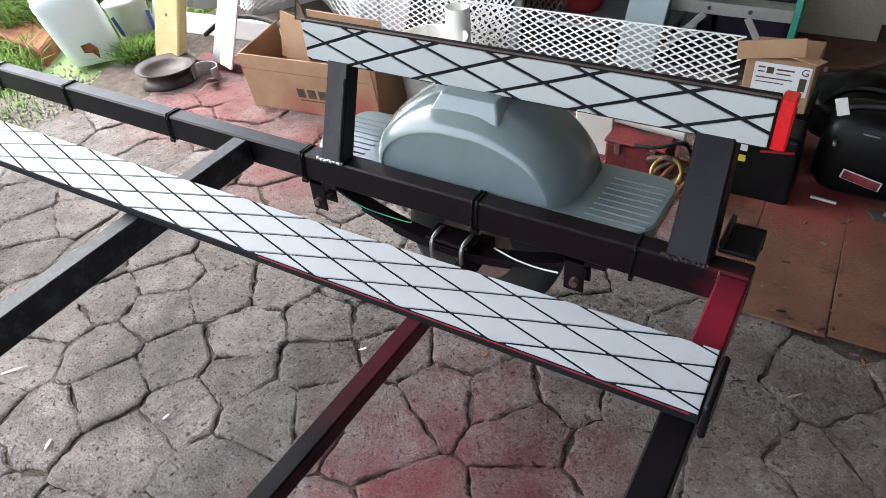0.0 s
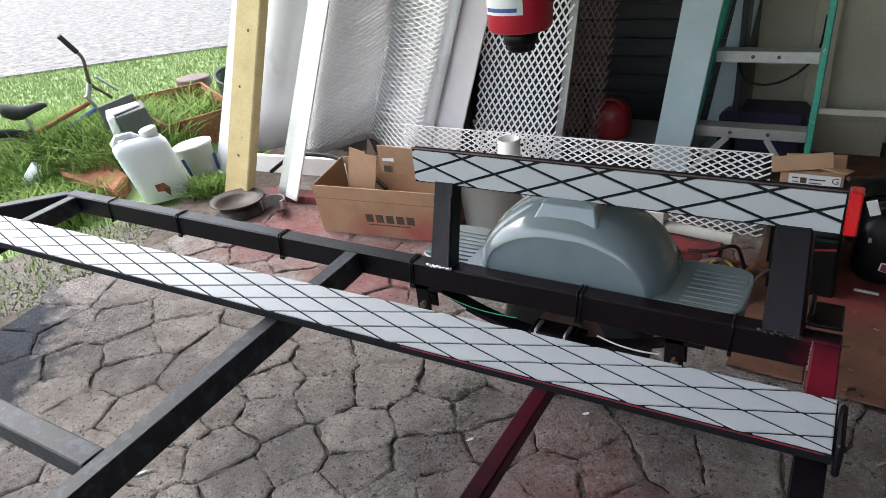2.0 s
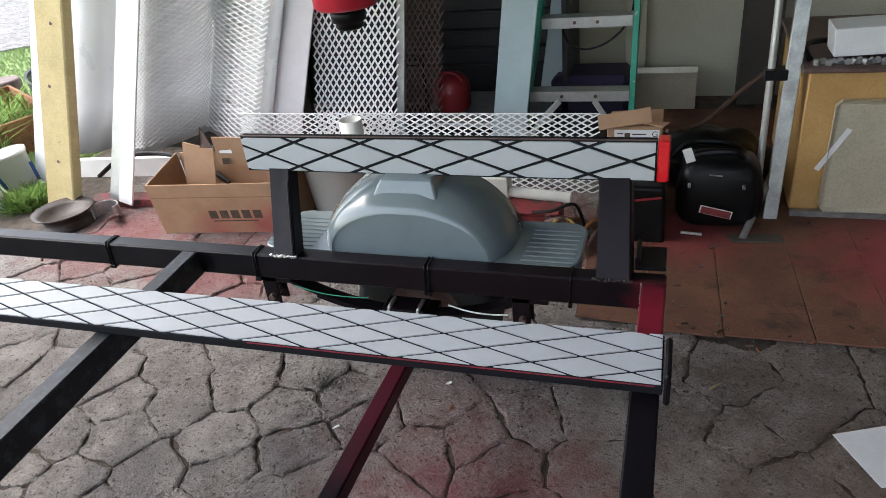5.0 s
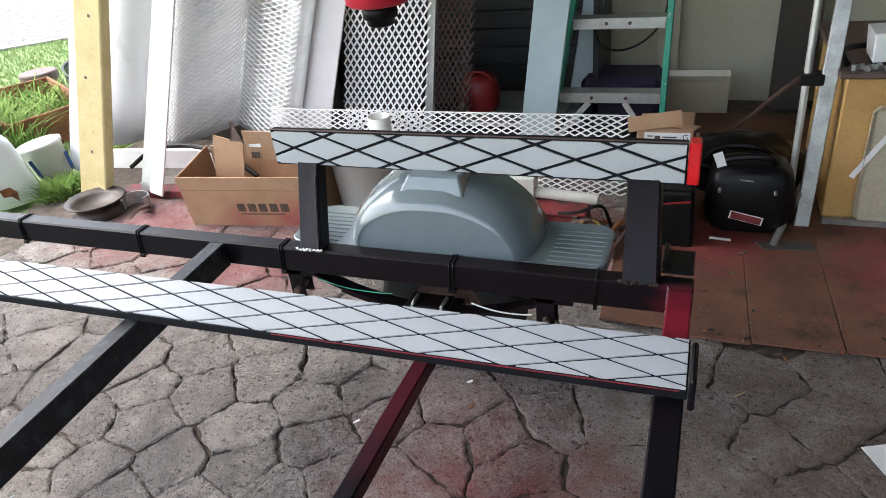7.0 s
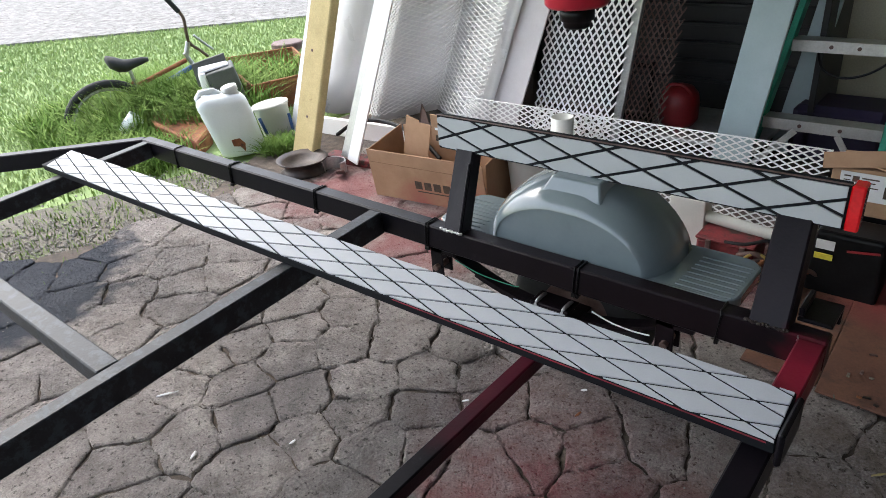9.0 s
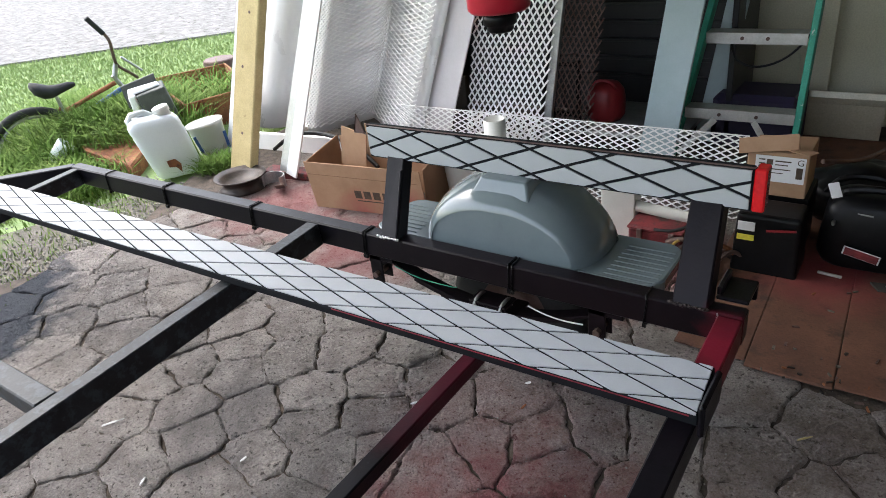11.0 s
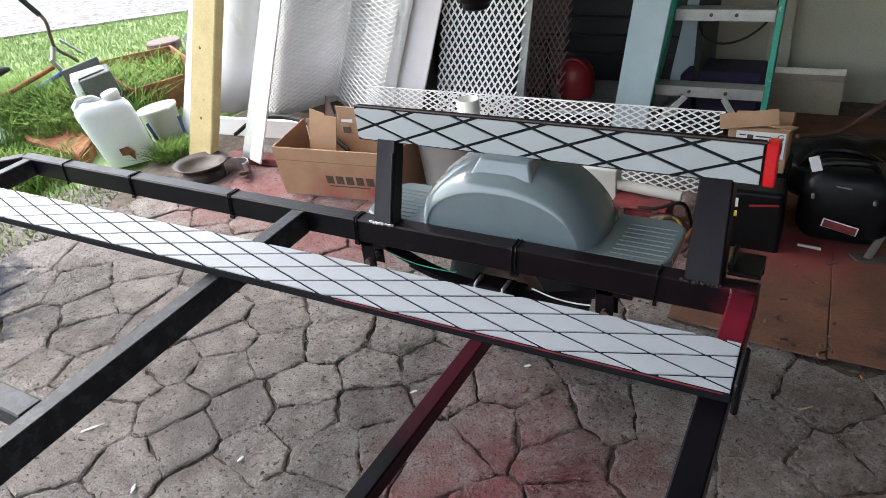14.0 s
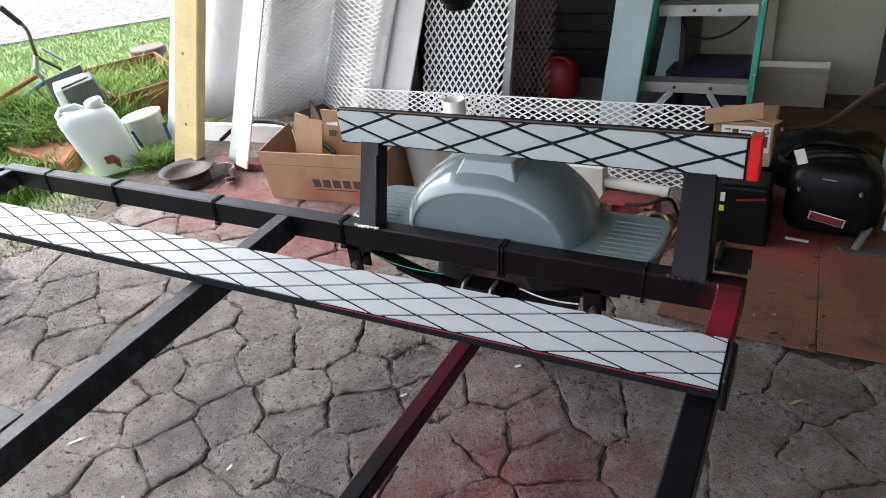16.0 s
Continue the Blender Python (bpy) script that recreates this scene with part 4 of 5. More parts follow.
# carton
carton = thing("cardboard_carton", (-0.95, 0.95, 0), "open brown cardboard carton with dark print", "box")
A0, A1, A2, A3 = Vector((-1.295, 0.862, 0)), Vector((-0.62, 0.955, 0)), Vector((-0.66, 1.25, 0)), Vector((-1.33, 1.16, 0))
def wall(p, q, h0, h1, nm, out=0.0):
    n = (q - p).cross(Vector((0, 0, 1))).normalized()
    b0 = bmesh.new()
    t = n * 0.006
    o = n * out
    hexa(b0, [p - t, q - t, q, p, p - t + o + Vector((0, 0, h0)), q - t + o + Vector((0, 0, h1)), q + o + Vector((0, 0, h1)), p + o + Vector((0, 0, h0))], 0.001)
    return part(nm, b0, CARD, carton)
front = wall(A0, A1, 0.275, 0.27, "front_panel", 0.04)
wall(A1, A2, 0.26, 0.3, "end_panel")
wall(A2, A3, 0.29, 0.3, "back_panel")
wall(A3, A0, 0.3, 0.26, "end_panel", 0.02)
part("flap", beam((-1.17, 1.06, 0.16), (-1.12, 1.06, 0.38), 0.005, 0.17, up=(1, 0, 0), bevel=0.001), CARD, carton)
inner = part("inner_panel", beam((-0.97, 0.99, 0.385), (-0.62, 1.04, 0.36), 0.006, 0.15, up=(0, -0.2, 1), bevel=0.001), CARD, carton)
for u, z, w, h, m in ((-0.92, 0.40, 0.06, 0.05, PAPER), (-0.84, 0.41, 0.07, 0.035, GREY), (-0.72, 0.385, 0.1, 0.04, PAPER), (-0.93, 0.335, 0.035, 0.03, INK)):
    y = 0.99 + (u + 0.97) / 0.35 * 0.05 - 0.006
    part("label", beam((u - w / 2, y - 0.001, z), (u + w / 2, y + 0.006, z - 0.003), 0.002, h, bevel=0), m, inner)
part("torn_flap", slab([(-1.05, 0.40), (-0.98, 0.40), (-1.0, 0.46), (-1.02, 0.50)], lambda u, v, h: (u, 0.985 + h, v), 0, 0.005), DRUM, carton, "dark torn flap end")
fd = (A1 - A0).normalized()
fn = fd.cross(Vector((0, 0, 1))).normalized()
def on_front(s, z, d=0.0005):
    return A0 + fd * s + fn * (0.04 * z / 0.272 + d) + Vector((0, 0, z))
b0 = bmesh.new()
hexa(b0, [on_front(0.004, 0.203), on_front(0.66, 0.196), on_front(0.66, 0.196, -0.001), on_front(0.004, 0.203, -0.001), on_front(0.004, 0.207), on_front(0.66, 0.2), on_front(0.66, 0.2, -0.001), on_front(0.004, 0.207, -0.001)])
part("crease", b0, CRUSHED, front, "crushed fold line")
# five bold blocks and a fine line of print
for k in range(5):
    s0 = 0.272 + 0.056 * k
    b0 = bmesh.new()
    hexa(b0, [on_front(s0, 0.083), on_front(s0 + 0.042, 0.083), on_front(s0 + 0.042, 0.083, -0.001), on_front(s0, 0.083, -0.001), on_front(s0, 0.128), on_front(s0 + 0.042, 0.128), on_front(s0 + 0.042, 0.128, -0.001), on_front(s0, 0.128, -0.001)])
    part("print", b0, INK, front, "block of dark brown print")
b0 = bmesh.new()
hexa(b0, [on_front(0.28, 0.066), on_front(0.51, 0.066), on_front(0.51, 0.066, -0.001), on_front(0.28, 0.066, -0.001), on_front(0.28, 0.072), on_front(0.51, 0.072), on_front(0.51, 0.072, -0.001), on_front(0.28, 0.072, -0.001)])
part("print", b0, INK, front)

# drums and ledge by the timber
tagged(put("timber_ledge", beam((-1.95, 1.12, 0.02), (-1.25, 1.22, 0.02), 0.1, 0.045), DIRTYRED), "red-brown timber sill on the ground", "sill")
RIM_AT = (-1.937, 0.895, 0.0)
for nm, at, r, lbl in (("brake_drum", RIM_AT, 0.145, "rusty steel wheel rim lying flat"),):
    d = thing(nm, at, lbl, "rim")
    part("ring", lathe([(r * 0.92, 0.0), (r, 0.003), (r * 0.8, 0.022), (r * 0.74, 0.04), (r * 0.84, 0.06), (r * 1.06, 0.082), (r * 1.05, 0.088), (r * 0.8, 0.066), (r * 0.7, 0.045), (0.0, 0.04)], at, 36), DARKSTEEL, d, smooth=True)
cl = thing("pipe_clamp", (-1.75, 1.0, 0), "galvanised half-round clamp with a bent tab", "clamp")
b0 = bmesh.new()
pts = [(0.075 * math.cos(radians(a)), 0.06 * math.sin(radians(a))) for a in range(-20, 221, 20)]
ring = [[b0.verts.new((-1.75 + x * k, 0.98 + y * k, z)) for k, z in ((1, 0.005), (1, 0.075), (0.92, 0.075), (0.92, 0.005))] for x, y in pts]
for a, b in zip(ring, ring[1:]):
    for k in range(4):
        b0.faces.new((a[k], a[(k + 1) % 4], b[(k + 1) % 4], b[k]))
b0.faces.new(ring[0])
b0.faces.new(ring[-1])
bmesh.ops.recalc_face_normals(b0, faces=b0.faces)
part("band", b0, ZINC, cl)
part("tab", beam((-1.68, 0.96, 0.01), (-1.62, 0.9, 0.06), 0.05, 0.006), DRUM, cl)

# frame and white slat behind the carton
tagged(put("white_rail", beam((-2.4, 1.3, 0.12), (-1.2, 1.36, 0.15), 0.03, 0.11), WHITE), "white painted rail at the foot of the roll", "rail")
# black arc modelled in place of the shadow gap at the sheet's lower edge
hp = curve([(-1.95, 1.2, 0.13), (-1.75, 1.22, 0.24), (-1.45, 1.2, 0.27), (-1.2, 1.16, 0.22), (-1.05, 1.12, 0.16)], 8)
tagged(put("roll_gap_shade", wire(hp, 0.012), BLACKPLASTIC), "black arc over the rail, drawn for the shaded gap under the sheet", "strip")

# red hanging vessel
ext = thing("red_barrel", (-0.31, 1.2, 0.95), "red plastic barrel with a white label and black outlet", "barrel")
part("body", lathe([(0.0, 0.0), (0.125, 0.0), (0.138, 0.015), (0.14, 0.1), (0.14, 0.45), (0.0, 0.46)], (-0.31, 1.25, 0.94), 40), RED, ext, smooth=True)
part("outlet", lathe([(0.0, -0.09), (0.05, -0.09), (0.06, -0.08), (0.06, -0.06), (0.075, -0.055), (0.075, 0.0), (0.0, 0.0)], (-0.31, 1.25, 0.94), 28), BLACKPLASTIC, ext, smooth=True)
b0 = bmesh.new()
for z0, z1 in ((1.02, 1.12),):
    arc = [(-0.31 + 0.1415 * math.sin(radians(a)), 1.25 - 0.1415 * math.cos(radians(a))) for a in range(-50, 31, 8)]
    for p, q in zip(arc, arc[1:]):
        b0.faces.new([b0.verts.new(c) for c in ((*p, z0), (*q, z0), (*q, z1), (*p, z1))])
part("label", b0, PAPER, ext, "white label with a line of blue print")
b0 = bmesh.new()
arc = [(-0.31 + 0.1425 * math.sin(radians(a)), 1.25 - 0.1425 * math.cos(radians(a))) for a in range(-44, 21, 8)]
for p, q in zip(arc, arc[1:]):
    b0.faces.new([b0.verts.new(c) for c in ((*p, 1.032), (*q, 1.032), (*q, 1.048), (*p, 1.048))])
part("print", b0, BLUE, ext)
part("strap", rod((-0.31, 1.25, 1.39), (-0.31, 1.25, 2.7), 0.008), DRUM, ext)

# ---- paving stones ----
def stones_at():
    """Seeds of the stones: those by the trailer in their places, the rest scattered at the same spacing."""
    near_front = [(-1.91, -0.47), (-1.66, -0.61), (-2.05, -0.67), (-1.95, -0.29), (-1.53, -0.44), (-1.78, -0.32), (-1.59, -0.18), (-1.41, -0.59), (-1.23, -0.61), (-1.39, -0.26), (-1.24, -0.40), (-1.30, -0.10), (-1.42, 0.05), (-1.36, -0.91), (-1.23, -1.02), (-1.17, -0.89), (-1.60, -0.90), (-0.81, -0.11), (-0.67, -0.20), (-0.59, -0.02), (-0.45, -0.18), (-0.29, -0.05), (-0.56, -0.34), (-0.23, -0.30), (-0.35, -0.46), (-0.14, -0.42), (-0.06, -0.12), (0.04, -0.28), (-0.06, 0.04), (0.08, -0.03)]
    near_rear = [(-0.19, -0.58), (0.02, -0.48), (0.15, -0.38), (-0.22, -0.73), (-0.43, -0.63), (-0.59, -0.55), (-0.74, -0.67), (-0.51, -0.79), (-0.71, -0.85), (-0.57, -0.98), (-0.79, -0.52), (-0.76, -0.40), (0.37, -0.02), (0.21, -0.13), (0.39, -0.21), (0.55, -0.13), (0.31, -0.35), (0.83, 0.02), (0.70, -0.03), (0.64, -0.20), (0.87, -0.17), (1.25, 0.02), (1.11, 0.07), (1.38, 0.14), (1.16, -0.11), (1.25, 0.26)]
    seeds = near_front + near_rear
    rng = random.Random(11)
    x = -2.9
    tries = 0
    while tries < 9000:
        tries += 1
        p = (rng.uniform(-2.8, 3.1), rng.uniform(-3.2, 1.7))
        if all((p[0] - q[0]) ** 2 + (p[1] - q[1]) ** 2 > 0.205**2 for q in seeds):
            seeds.append(p)
    return seeds


EDGE = [(-2.9, -3.5), (-2.6, -1.6), (-2.35, -0.67), (-2.2, -0.35), (-2.02, 0.1), (-2.08, 0.75), (-2.1, 1.7)]


def edge_x(y):
    for (x0, y0), (x1, y1) in zip(EDGE, EDGE[1:]):
        if y0 <= y <= y1:
            return x0 + (x1 - x0) * (y - y0) / (y1 - y0)
    return -2.1


pavement = bpy.data.objects["pavement"]
SEEDS = stones_at()
rng = random.Random(4)
rest = bmesh.new()
order = sorted(range(len(SEEDS)), key=lambda i: (SEEDS[i][0] - 0.1) ** 2 + (SEEDS[i][1] + 0.3) ** 2)
made = 0
for i in order:
    sx, sy = SEEDS[i]
    if sx < edge_x(sy) + 0.03 or (sx > 0.85 and sy > 0.5) or sx > 3.05:
        continue
    poly = [(sx - 0.4, sy - 0.4), (sx + 0.4, sy - 0.4), (sx + 0.4, sy + 0.4), (sx - 0.4, sy + 0.4)]
    for j, (qx, qy) in enumerate(SEEDS):
        if j != i and abs(qx - sx) < 0.8 and abs(qy - sy) < 0.8:
            dx, dy = qx - sx, qy - sy
            d = math.hypot(dx, dy)
            poly = clip_poly(poly, dx, dy, dx * (sx + qx) / 2 + dy * (sy + qy) / 2 - d * rng.uniform(-0.001, 0.0036))
    if len(poly) < 3:
        continue
    cx, cy = sum(p[0] for p in poly) / len(poly), sum(p[1] for p in poly) / len(poly)
    wavy = []
    for p, q in zip(poly, poly[1:] + poly[:1]):
        l = math.hypot(q[0] - p[0], q[1] - p[1])
        n = max(1, int(l / 0.016))
        for k in range(n):
            t = k / n
            g = noise.noise((p[0] + (q[0] - p[0]) * t) * 17 * Vector((1, 0, 0)) + Vector((0, (p[1] + (q[1] - p[1]) * t) * 17, i * 3.1))) * 0.013 + rng.uniform(-0.0065, 0.0025)
            if k == 0:
                g = -0.003
            bx, by = p[0] + (q[0] - p[0]) * t, p[1] + (q[1] - p[1]) * t
            dl = math.hypot(bx - cx, by - cy) or 1
            wavy.append((bx + (bx - cx) / dl * g, by + (by - cy) / dl * g))
    tx, ty, tz = rng.uniform(-0.02, 0.02), rng.uniform(-0.02, 0.02), rng.uniform(-0.004, 0.003)

    def place(u, v, h, cx=cx, cy=cy, tx=tx, ty=ty, tz=tz):
        return Vector((u, v, h + (tz + tx * (u - cx) + ty * (v - cy)) * (h > -0.015)))

    if made < 300:
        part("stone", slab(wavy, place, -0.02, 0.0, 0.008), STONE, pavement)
        made += 1
    else:
        slab(wavy, place, -0.02, 0.0, 0.009, rest)
ob = part("far_stones", rest, STONE, pavement)
ob["kind"] = "stuff"

# ---- brown floor panels ----
panels = thing("hardboard_flooring", (1.6, 1.3, 0), "brown stained hardboard sheets laid on the paving", "floor covering")
rng = random.Random(8)
xa, xb = 0.74, 0.72
while xa < 3.0:
    w = rng.uniform(0.22, 0.27)
    y0 = 0.46 + rng.uniform(-0.02, 0.02)
    b0 = bmesh.new()
    hexa(b0, [(xa, y0, 0.004), (xa + w - 0.004, y0 + rng.uniform(-0.012, 0.012), 0.004), (xb + w - 0.03, 2.6, 0.004), (xb - 0.02, 2.6, 0.004), (xa, y0, 0.011), (xa + w - 0.004, y0, 0.011), (xb + w - 0.03, 2.6, 0.011), (xb - 0.02, 2.6, 0.011)], 0.002)
    part("panel", b0, PLY, panels)
    xa += w
    xb += w - 0.02

# ---- yard: grass, weeds and junk ----
def blades(name, count, area, hmin, hmax, seed, label, mat=None, bend=0.7, wide=1.0):
    """Grass blades: bent, tapered strips scattered by area(rng) -> (x, y, tall)."""
    rng = random.Random(seed)
    verts, faces = [], []
    for _ in range(count):
        x, y, tall = area(rng)
        h = rng.uniform(hmin, hmax) * tall
        a, b = rng.uniform(0, 6.283), rng.uniform(0.1, bend) * h
        w = wide * rng.uniform(0.002, 0.0045) * (1 + 0.12 * abs(x + 2.5))
        dx, dy = math.cos(a) * b, math.sin(a) * b
        wx, wy = -math.sin(a) * w, math.cos(a) * w
        k = len(verts)
        z = -0.06
        verts += [(x - wx, y - wy, z), (x + wx, y + wy, z), (x + dx * 0.35 + wx * 0.8, y + dy * 0.35 + wy * 0.8, z + h * 0.6), (x + dx * 0.35 - wx * 0.8, y + dy * 0.35 - wy * 0.8, z + h * 0.6), (x + dx, y + dy, z + h * rng.uniform(0.8, 1.0))]
        faces += [(k, k + 1, k + 2, k + 3), (k + 3, k + 2, k + 4)]
    me = bpy.data.meshes.new(name)
    me.from_pydata(verts, [], faces)
    me.materials.append(mat or GRASS)
    return tagged(new(name, me), label, "grass", kind="stuff")


def lawn(rng):
    while True:
        x = -2.7 - 9.5 * rng.random() ** 1.5
        y = rng.uniform(-3.2, 6.5)
        if y < 5.2 + (x + 6.4) * 0.93 and not (x > -3.1 and y < 0.3) and (x < -2.95 or y > 1.65) and not (-4.0 < x < -2.85 and 0.72 < y < 1.36):
            return x, y, 1.0


blades("lawn_grass", 120000, lawn, 0.018, 0.05, 1, "bright green uncut lawn grass")


def weeds(rng):
    cx, cy, r = rng.choice(((-3.9, 1.15, 0.5), (-4.3, 1.5, 0.5), (-3.5, 1.4, 0.4), (-2.42, 1.1, 0.12), (-4.4, 1.3, 0.6), (-4.1, 0.6, 0.4), (-4.6, 0.8, 0.5), (-3.9, 2.0, 0.6), (-4.05, 1.25, 0.22), (-3.95, 1.6, 0.25), (-4.7, 1.2, 0.6), (-3.2, 0.55, 0.35), (-3.6, 0.5, 0.4), (-2.95, 1.35, 0.15), (-3.75, 1.5, 0.35), (-4.25, 1.2, 0.25), (-4.1, 1.55, 0.25), (-4.2, 1.4, 0.2)))
    a, d = rng.uniform(0, 6.283), r * rng.random() ** 0.6
    return cx + d * math.cos(a), cy + d * math.sin(a), 0.38 if cx > -3 else 0.45 if cy < 0.6 else 0.55 if cy < 1 or cx < -4.5 else 0.9


blades("weeds", 22000, weeds, 0.12, 0.42, 2, "tall green weeds tangled round the junk", WEED, 1.7, 1.5)
blades("verge_grass", 2600, lambda r: (-2.55 + r.gauss(0, 0.28), r.uniform(-1.4, 0.6), 1.0), 0.03, 0.09, 7, "sparse green tufts in the gravel", WEED)
rng = random.Random(6)
pb = bmesh.new()
for _ in range(2600):
    y = rng.uniform(-1.5, 0.85)
    x = edge_x(y) - abs(rng.gauss(0, 0.35)) - 0.0
    s = rng.uniform(0.003, 0.011)
    bmesh.ops.create_icosphere(pb, subdivisions=1, radius=s, matrix=pose(x, y, -0.026, rng.uniform(0, 90), rng.uniform(0, 90), 0) @ Matrix.Diagonal((1, rng.uniform(0.6, 1), rng.uniform(0.5, 0.8), 1)))
tagged(put("pebbles", pb, PEBBLE), "loose pale pebbles along the paving edge", "gravel", kind="stuff")

JUG_AT = (-2.670, 0.986, -0.03)
RR, DD = Vector((0.523, 0.852, 0)), Vector((-0.852, 0.523, 0))


def local(o, a, b, h):
    return Vector(o) + RR * a + DD * b + Vector((0, 0, h))


jug = thing("plastic_jug", JUG_AT, "milky white plastic jug with a cap, leaning", "jug")
O = Vector(JUG_AT)
b0 = bmesh.new()
rows = []
for h, w, d, off in ((0.0, 0.13, 0.085, 0.0), (0.012, 0.148, 0.095, 0.0), (0.2, 0.157, 0.1, -0.04), (0.29, 0.16, 0.1, -0.06), (0.305, 0.156, 0.098, -0.064), (0.32, 0.16, 0.099, -0.068), (0.355, 0.157, 0.096, -0.076), (0.385, 0.14, 0.085, -0.08), (0.4, 0.115, 0.07, -0.082), (0.41, 0.06, 0.04, -0.08)):
    ring = []
    for k in range(32):
        t = 2 * math.pi * k / 32
        c, s = math.cos(t), math.sin(t)
        e = 0.5
        ring.append(b0.verts.new(local(O, off + w * math.copysign(abs(c) ** e, c), d * math.copysign(abs(s) ** e, s), h)))
    rows.append(ring)
for a, b in zip(rows, rows[1:]):
    for k in range(32):
        b0.faces.new((a[k], a[(k + 1) % 32], b[(k + 1) % 32], b[k]))
b0.faces.new(rows[0][::-1])
b0.faces.new(rows[-1])
bmesh.ops.recalc_face_normals(b0, faces=b0.faces)
part("body", b0, JUG, jug, smooth=True)
part("neck", lathe([(0.0, 0.0), (0.05, 0.0), (0.045, 0.03), (0.052, 0.03), (0.052, 0.062), (0.045, 0.067), (0.0, 0.067)], local(O, 0.0, -0.01, 0.385), 24, axis=(-0.1, -0.16, 1)), BUCKET, jug, "ribbed white screw cap", smooth=True)
part("handle", wire([local(O, *q) for q in ((-0.205, 0, 0.34), (-0.215, 0, 0.4), (-0.19, 0, 0.428), (-0.11, 0, 0.43), (-0.07, 0, 0.4))], 0.02, seg=12), JUG, jug, smooth=True)
b0 = bmesh.new()
slab([(-0.04, 0.06), (0.015, 0.05), (0.05, 0.0), (0.06, 0.07), (0.02, 0.12), (-0.05, 0.115)], lambda u, v, h: local(O, u * 0.75 - 0.03, -0.1005 - h, v * 0.8 + 0.03), 0, 0.002, bm=b0)
part("label", b0, RUST, jug, "torn rusty red label")

buck = thing("small_bucket", (-2.66, 1.28, -0.03), "small white bucket with blue print, tilted in weeds", "bucket")
bo = Vector((-2.66, 1.28, -0.03))
part("body", lathe([(0.0, 0.0), (0.095, 0.0), (0.098, 0.01), (0.118, 0.235), (0.125, 0.235), (0.125, 0.255), (0.115, 0.255), (0.095, 0.02), (0.0, 0.02)], bo, 36, axis=(-0.1, -0.05, 1)), BUCKET, buck, smooth=True)
for a in (-0.085, 0.09):
    part("print", beam(local(bo, a, -0.085, 0.07), local(bo, a * 1.12 - 0.02, -0.095, 0.19), 0.004, 0.02, up=RR, bevel=0.0), BLUE, buck, "blue printed patch")

cup = thing("plastic_cup", (-3.818, 0.734, -0.05), "cloudy clear plastic cup lying in the weeds", "cup")
part("body", lathe([(0.0, 0.0), (0.05, 0.0), (0.065, 0.16), (0.06, 0.16), (0.046, 0.006), (0.0, 0.006)], (-3.818, 0.734, 0.0), 24, axis=(0.3, 0.5, 0.5)), JUG, cup, smooth=True)

blk = thing("grey_case", (-3.75, 1.6, -0.03), "dark grey plastic case with a white rag", "case")
ko = Vector((-3.47, 1.42, -0.05))
b0 = bmesh.new()
hexa(b0, [local(ko, a * 0.85, b * 0.85, h * 0.87) for a, b, h in ((-0.03, -0.1, 0.0), (0.23, -0.1, 0.0), (0.23, 0.12, 0.0), (-0.03, 0.12, 0), (-0.12, -0.1, 0.44), (0.13, -0.1, 0.48), (0.13, 0.12, 0.5), (-0.12, 0.12, 0.46))], 0.012, 2)
part("body", b0, GREY, blk)
b0 = bmesh.new()
hexa(b0, [local(ko, a * 0.85, b * 0.85, h * 0.87) for a, b, h in ((-0.17, -0.07, 0.26), (-0.1, -0.09, 0.26), (-0.08, 0.1, 0.26), (-0.16, 0.1, 0.28), (-0.18, -0.08, 0.45), (-0.12, -0.105, 0.46), (-0.11, 0.1, 0.47), (-0.18, 0.1, 0.46))], 0.02, 3)
hexa(b0, [local(ko, a * 0.85, b * 0.85, h * 0.87) for a, b, h in ((-0.17, -0.07, 0.443), (0.1, -0.04, 0.485), (0.1, 0.06, 0.492), (-0.17, 0.09, 0.46), (-0.17, -0.06, 0.468), (0.08, -0.03, 0.502), (0.08, 0.05, 0.51), (-0.17, 0.08, 0.48))], 0.008, 2)
part("rag", b0, PAPER, blk, "crumpled white rag")
b0 = bmesh.new()
hexa(b0, [local(ko, a * 0.85, b * 0.85, h * 0.87) for a, b, h in ((-0.2, 0.125, 0.3), (0.1, 0.125, 0.33), (0.1, 0.15, 0.33), (-0.2, 0.15, 0.3), (-0.22, 0.14, 0.5), (0.08, 0.14, 0.56), (0.08, 0.165, 0.56), (-0.22, 0.165, 0.5))], 0.006, 2)
part("lid", b0, GREY, blk, "open dark lid")

rp = thing("rusty_plate", (-3.4, 1.0, -0.03), "orange rusted steel plate lying in the grass", "steel plate")
part("plate", slab([(-3.97, 1.02), (-3.88, 1.31), (-3.1, 1.02), (-2.94, 0.81), (-3.56, 0.85)][::-1], lambda u, v, h: (u, v, h + 0.02 * math.sin(u * 5)), -0.05, 0.06, 0.02), RUST, rp)
tr = thing("rusty_trough", (-3.6, 2.0, -0.03), "rusted steel trough overgrown with grass", "trough")
q = [Vector((-4.5, 2.1, -0.05)), Vector((-3.35, 1.6, -0.05)), Vector((-3.2, 2.15, -0.05)), Vector((-4.2, 2.7, -0.05))]
for a, b in zip(q, q[1:] + q[:1]):
    part("side", beam(a + Vector((0, 0, 0.12)), b + Vector((0, 0, 0.12)), 0.02, 0.24, bevel=0.004), RUST, tr)
part("floor", slab([(v.x, v.y) for v in q], lambda u, v, h: (u, v, h), -0.05, -0.02), RUST, tr)
st = thing("tree_stump", (-4.6, 3.0, -0.05), "weathered grey tree stump by a dark pot", "stump")
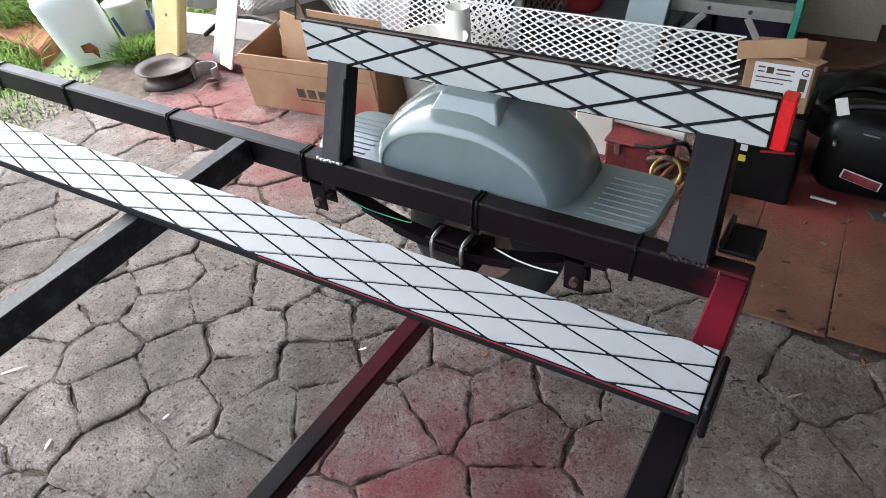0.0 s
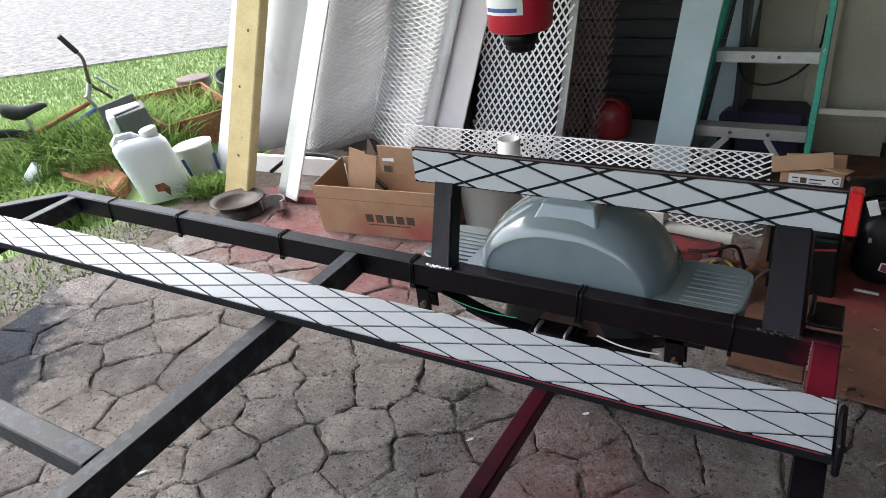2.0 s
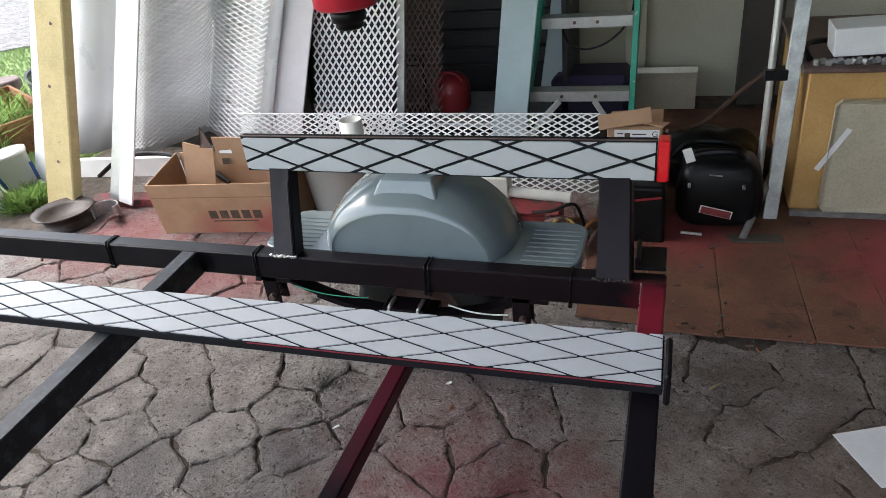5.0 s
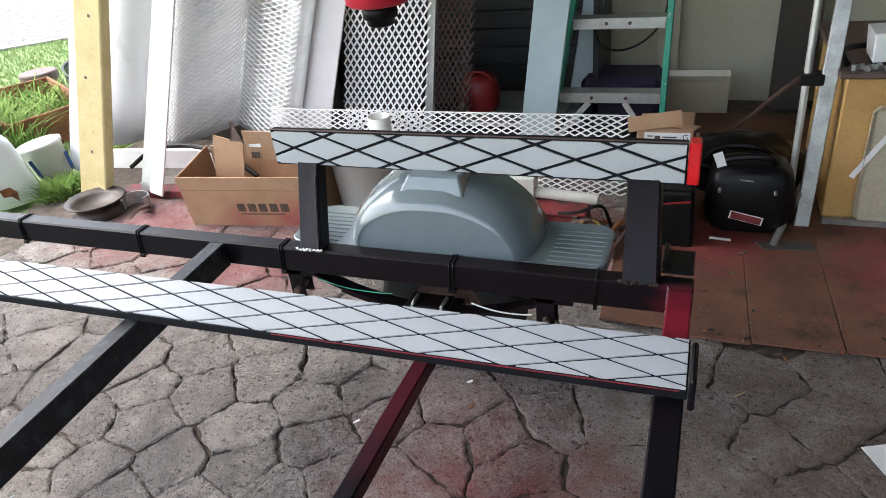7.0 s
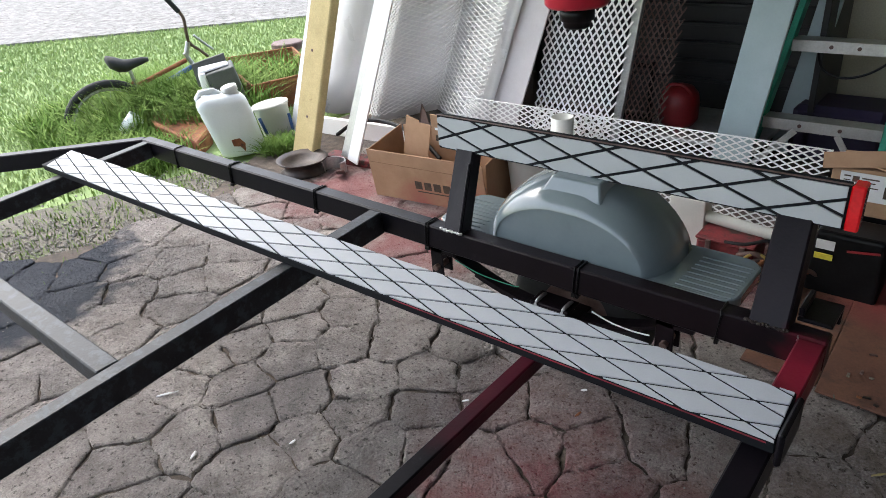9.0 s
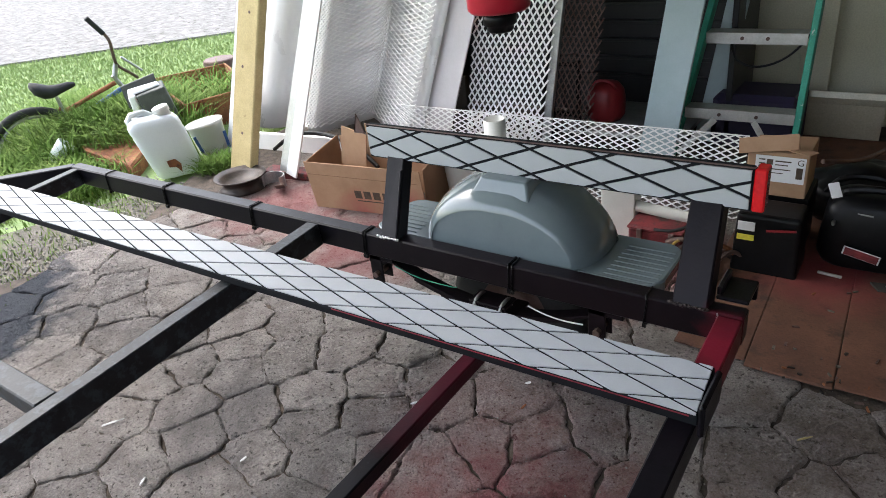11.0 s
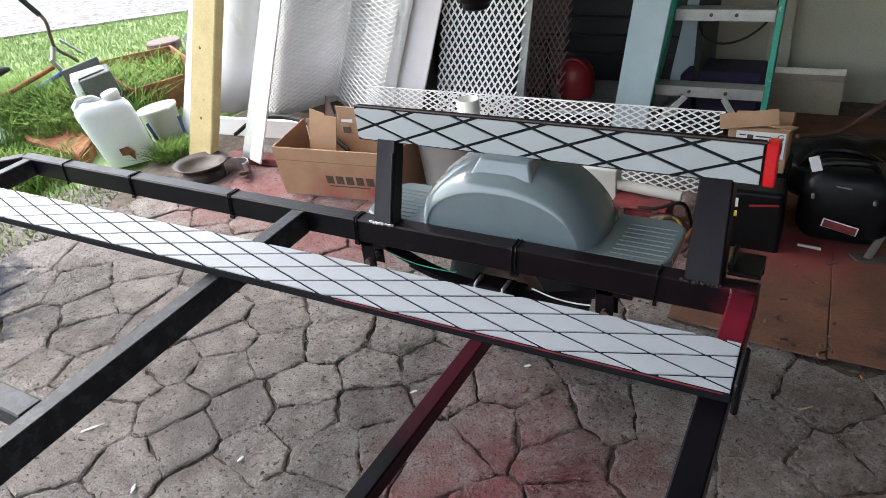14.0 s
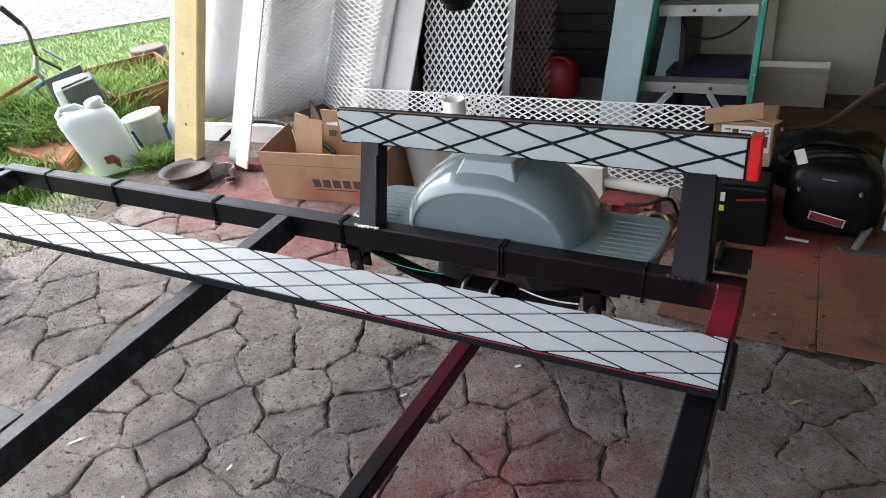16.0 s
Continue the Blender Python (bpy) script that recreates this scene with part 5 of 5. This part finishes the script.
part("stump", lathe([(0.0, 0.0), (0.2, 0.0), (0.17, 0.06), (0.16, 0.2), (0.15, 0.21), (0.0, 0.21)], (-4.6, 2.95, -0.05), 20), DRUM, st)
tagged(put("dark_pot", lathe([(0.0, 0.0), (0.12, 0.0), (0.17, 0.25), (0.15, 0.25), (0.1, 0.03), (0, 0.03)], (-4.2, 3.05, -0.05), 20, axis=(0.4, -0.2, 1)), GREY), "dark grey plastic pot tipped over", "pot")

bike = thing("bicycle", (-4.3, 1.2, -0.05), "old bicycle sunk in tall grass, black saddle", "bicycle")
def on_bike(s, h, o=0.0):
    """s metres along the bicycle from the rear wheel's near rim."""
    a = Vector((-4.458, 0.566, 0))
    d = Vector((0.267, 0.964, 0))
    return a + d * s + Vector((0.964, -0.267, 0)) * o + Vector((0, 0, h))
wc = on_bike(0.36, -0.07)
wh = part("rear_wheel", wire([wc + (on_bike(math.cos(t), math.sin(t)) - on_bike(0, 0)) * 0.335 for t in [radians(a) for a in range(0, 361, 12)]], 0.032, seg=10), TYRE, bike, smooth=True)
part("rim", wire([wc + (on_bike(math.cos(t), math.sin(t)) - on_bike(0, 0)) * 0.29 for t in [radians(a) for a in range(0, 361, 12)]], 0.012, seg=8), STEEL, wh)
for a in range(0, 180, 20):
    d = (on_bike(math.cos(radians(a)), math.sin(radians(a))) - on_bike(0, 0)) * 0.29
    part("spoke", rod(wc - d, wc + d, 0.0025, seg=5), STEEL, wh)
b0 = bmesh.new()
rings = []
for s0, w, h0, th in ((0.44, 0.04, 0.43, 0.04), (0.455, 0.09, 0.42, 0.1), (0.51, 0.1, 0.39, 0.12), (0.57, 0.075, 0.37, 0.1), (0.63, 0.045, 0.375, 0.075), (0.71, 0.035, 0.385, 0.055), (0.755, 0.018, 0.385, 0.03)):
    rings.append([b0.verts.new(on_bike(s0, h0 + th * 0.5 * math.sin(t), w * math.cos(t))) for t in [2 * math.pi * k / 14 for k in range(14)]])
for a, b in zip(rings, rings[1:]):
    for k in range(14):
        b0.faces.new((a[k], a[(k + 1) % 14], b[(k + 1) % 14], b[k]))
b0.faces.new(rings[0])
b0.faces.new(rings[-1])
bmesh.ops.recalc_face_normals(b0, faces=b0.faces)
part("saddle", b0, TYRE, bike, "black padded saddle", smooth=True)
part("seat_post", rod(on_bike(0.59, 0.38), on_bike(0.62, 0.1), 0.014), STEEL, bike)
part("frame_tube", rod(on_bike(0.62, 0.2), on_bike(1.05, 0.32), 0.018), RUST, bike, "rust-flecked frame tube")
part("frame_tube", rod(on_bike(0.63, 0.1), on_bike(1.08, 0.26), 0.02), BLUE, bike, "blue frame tube")
part("chain_stay", rod(on_bike(0.36, -0.05), on_bike(0.66, 0.12), 0.012), RUST, bike)
part("seat_stay", rod(on_bike(0.36, -0.05), on_bike(0.6, 0.24), 0.01), RUST, bike)
part("fork", rod(on_bike(1.05, 0.38), on_bike(1.24, -0.05), 0.018), STEEL, bike)
part("stem", rod(on_bike(1.06, 0.36), on_bike(1.1, 0.46), 0.02), STEEL, bike)
part("handlebar", wire(curve([on_bike(0.99, 0.83, 0.1), on_bike(1.08, 0.68, 0.1), on_bike(1.09, 0.55, 0.06), on_bike(1.11, 0.45, 0.0), on_bike(1.2, 0.36, -0.05), on_bike(1.26, 0.30, -0.1)], 5), 0.013), DRUM, bike)
part("grip", wire([on_bike(0.975, 0.85, 0.1), on_bike(1.06, 0.715, 0.1)], 0.02, seg=12), TYRE, bike, "black rubber grip")
part("brake_lever", rod(on_bike(1.13, 0.52, 0.1), on_bike(1.26, 0.38, 0.1), 0.01), STEEL, bike)

# ---- small litter on the paving ----
rng = random.Random(9)
def chip(x, y, l, w, turn, mat, label):
    b0 = bmesh.new()
    c, s = math.cos(turn), math.sin(turn)
    l, w = l * 0.75, w * 0.6
    slab([(-l, -w * 0.3), (0, -w), (l, -w * 0.2), (l * 0.8, w * 0.5), (0, w), (-l * 0.9, w * 0.4)], lambda u, v, h: (x + c * u - s * v, y + s * u + c * v, h + 0.004 * math.sin(u * 200)), 0.002, 0.006, bm=b0)
    tagged(put("litter", b0, mat), label, "litter")
chip(-0.408, -0.83, 0.022, 0.008, 2.0, PAPER, "curled white scrap on the paving")
chip(0.44, -0.037, 0.016, 0.006, 1.2, RUST, "orange-brown dry leaf scrap on the paving")
chip(0.12, -0.18, 0.016, 0.006, 0.5, PAPER, "pale scrap between the stones")
chip(-0.74, -0.72, 0.05, 0.006, 0.9, PAPER, "thin white stick on the paving")
chip(0.40, 0.07, 0.014, 0.008, 0.2, PAPER, "pale crumb on the paving")
chip(-0.2, -0.62, 0.014, 0.006, 1.0, PAPER, "pale scrap on the stones")
chip(1.19, 0.2, 0.035, 0.004, 0.9, PINE, "thin twig on the paving")
crumbs = bmesh.new()
for _ in range(2600):
    x, y = rng.uniform(-1.8, 2.2), rng.uniform(-1.3, 1.2)
    bmesh.ops.create_icosphere(crumbs, subdivisions=1, radius=rng.uniform(0.001, 0.0035), matrix=Matrix.Translation((x, y, rng.uniform(-0.004, 0.003))))
tagged(put("grit", crumbs, PEBBLE), "scattered grit and sand on the paving", "grit", kind="stuff")
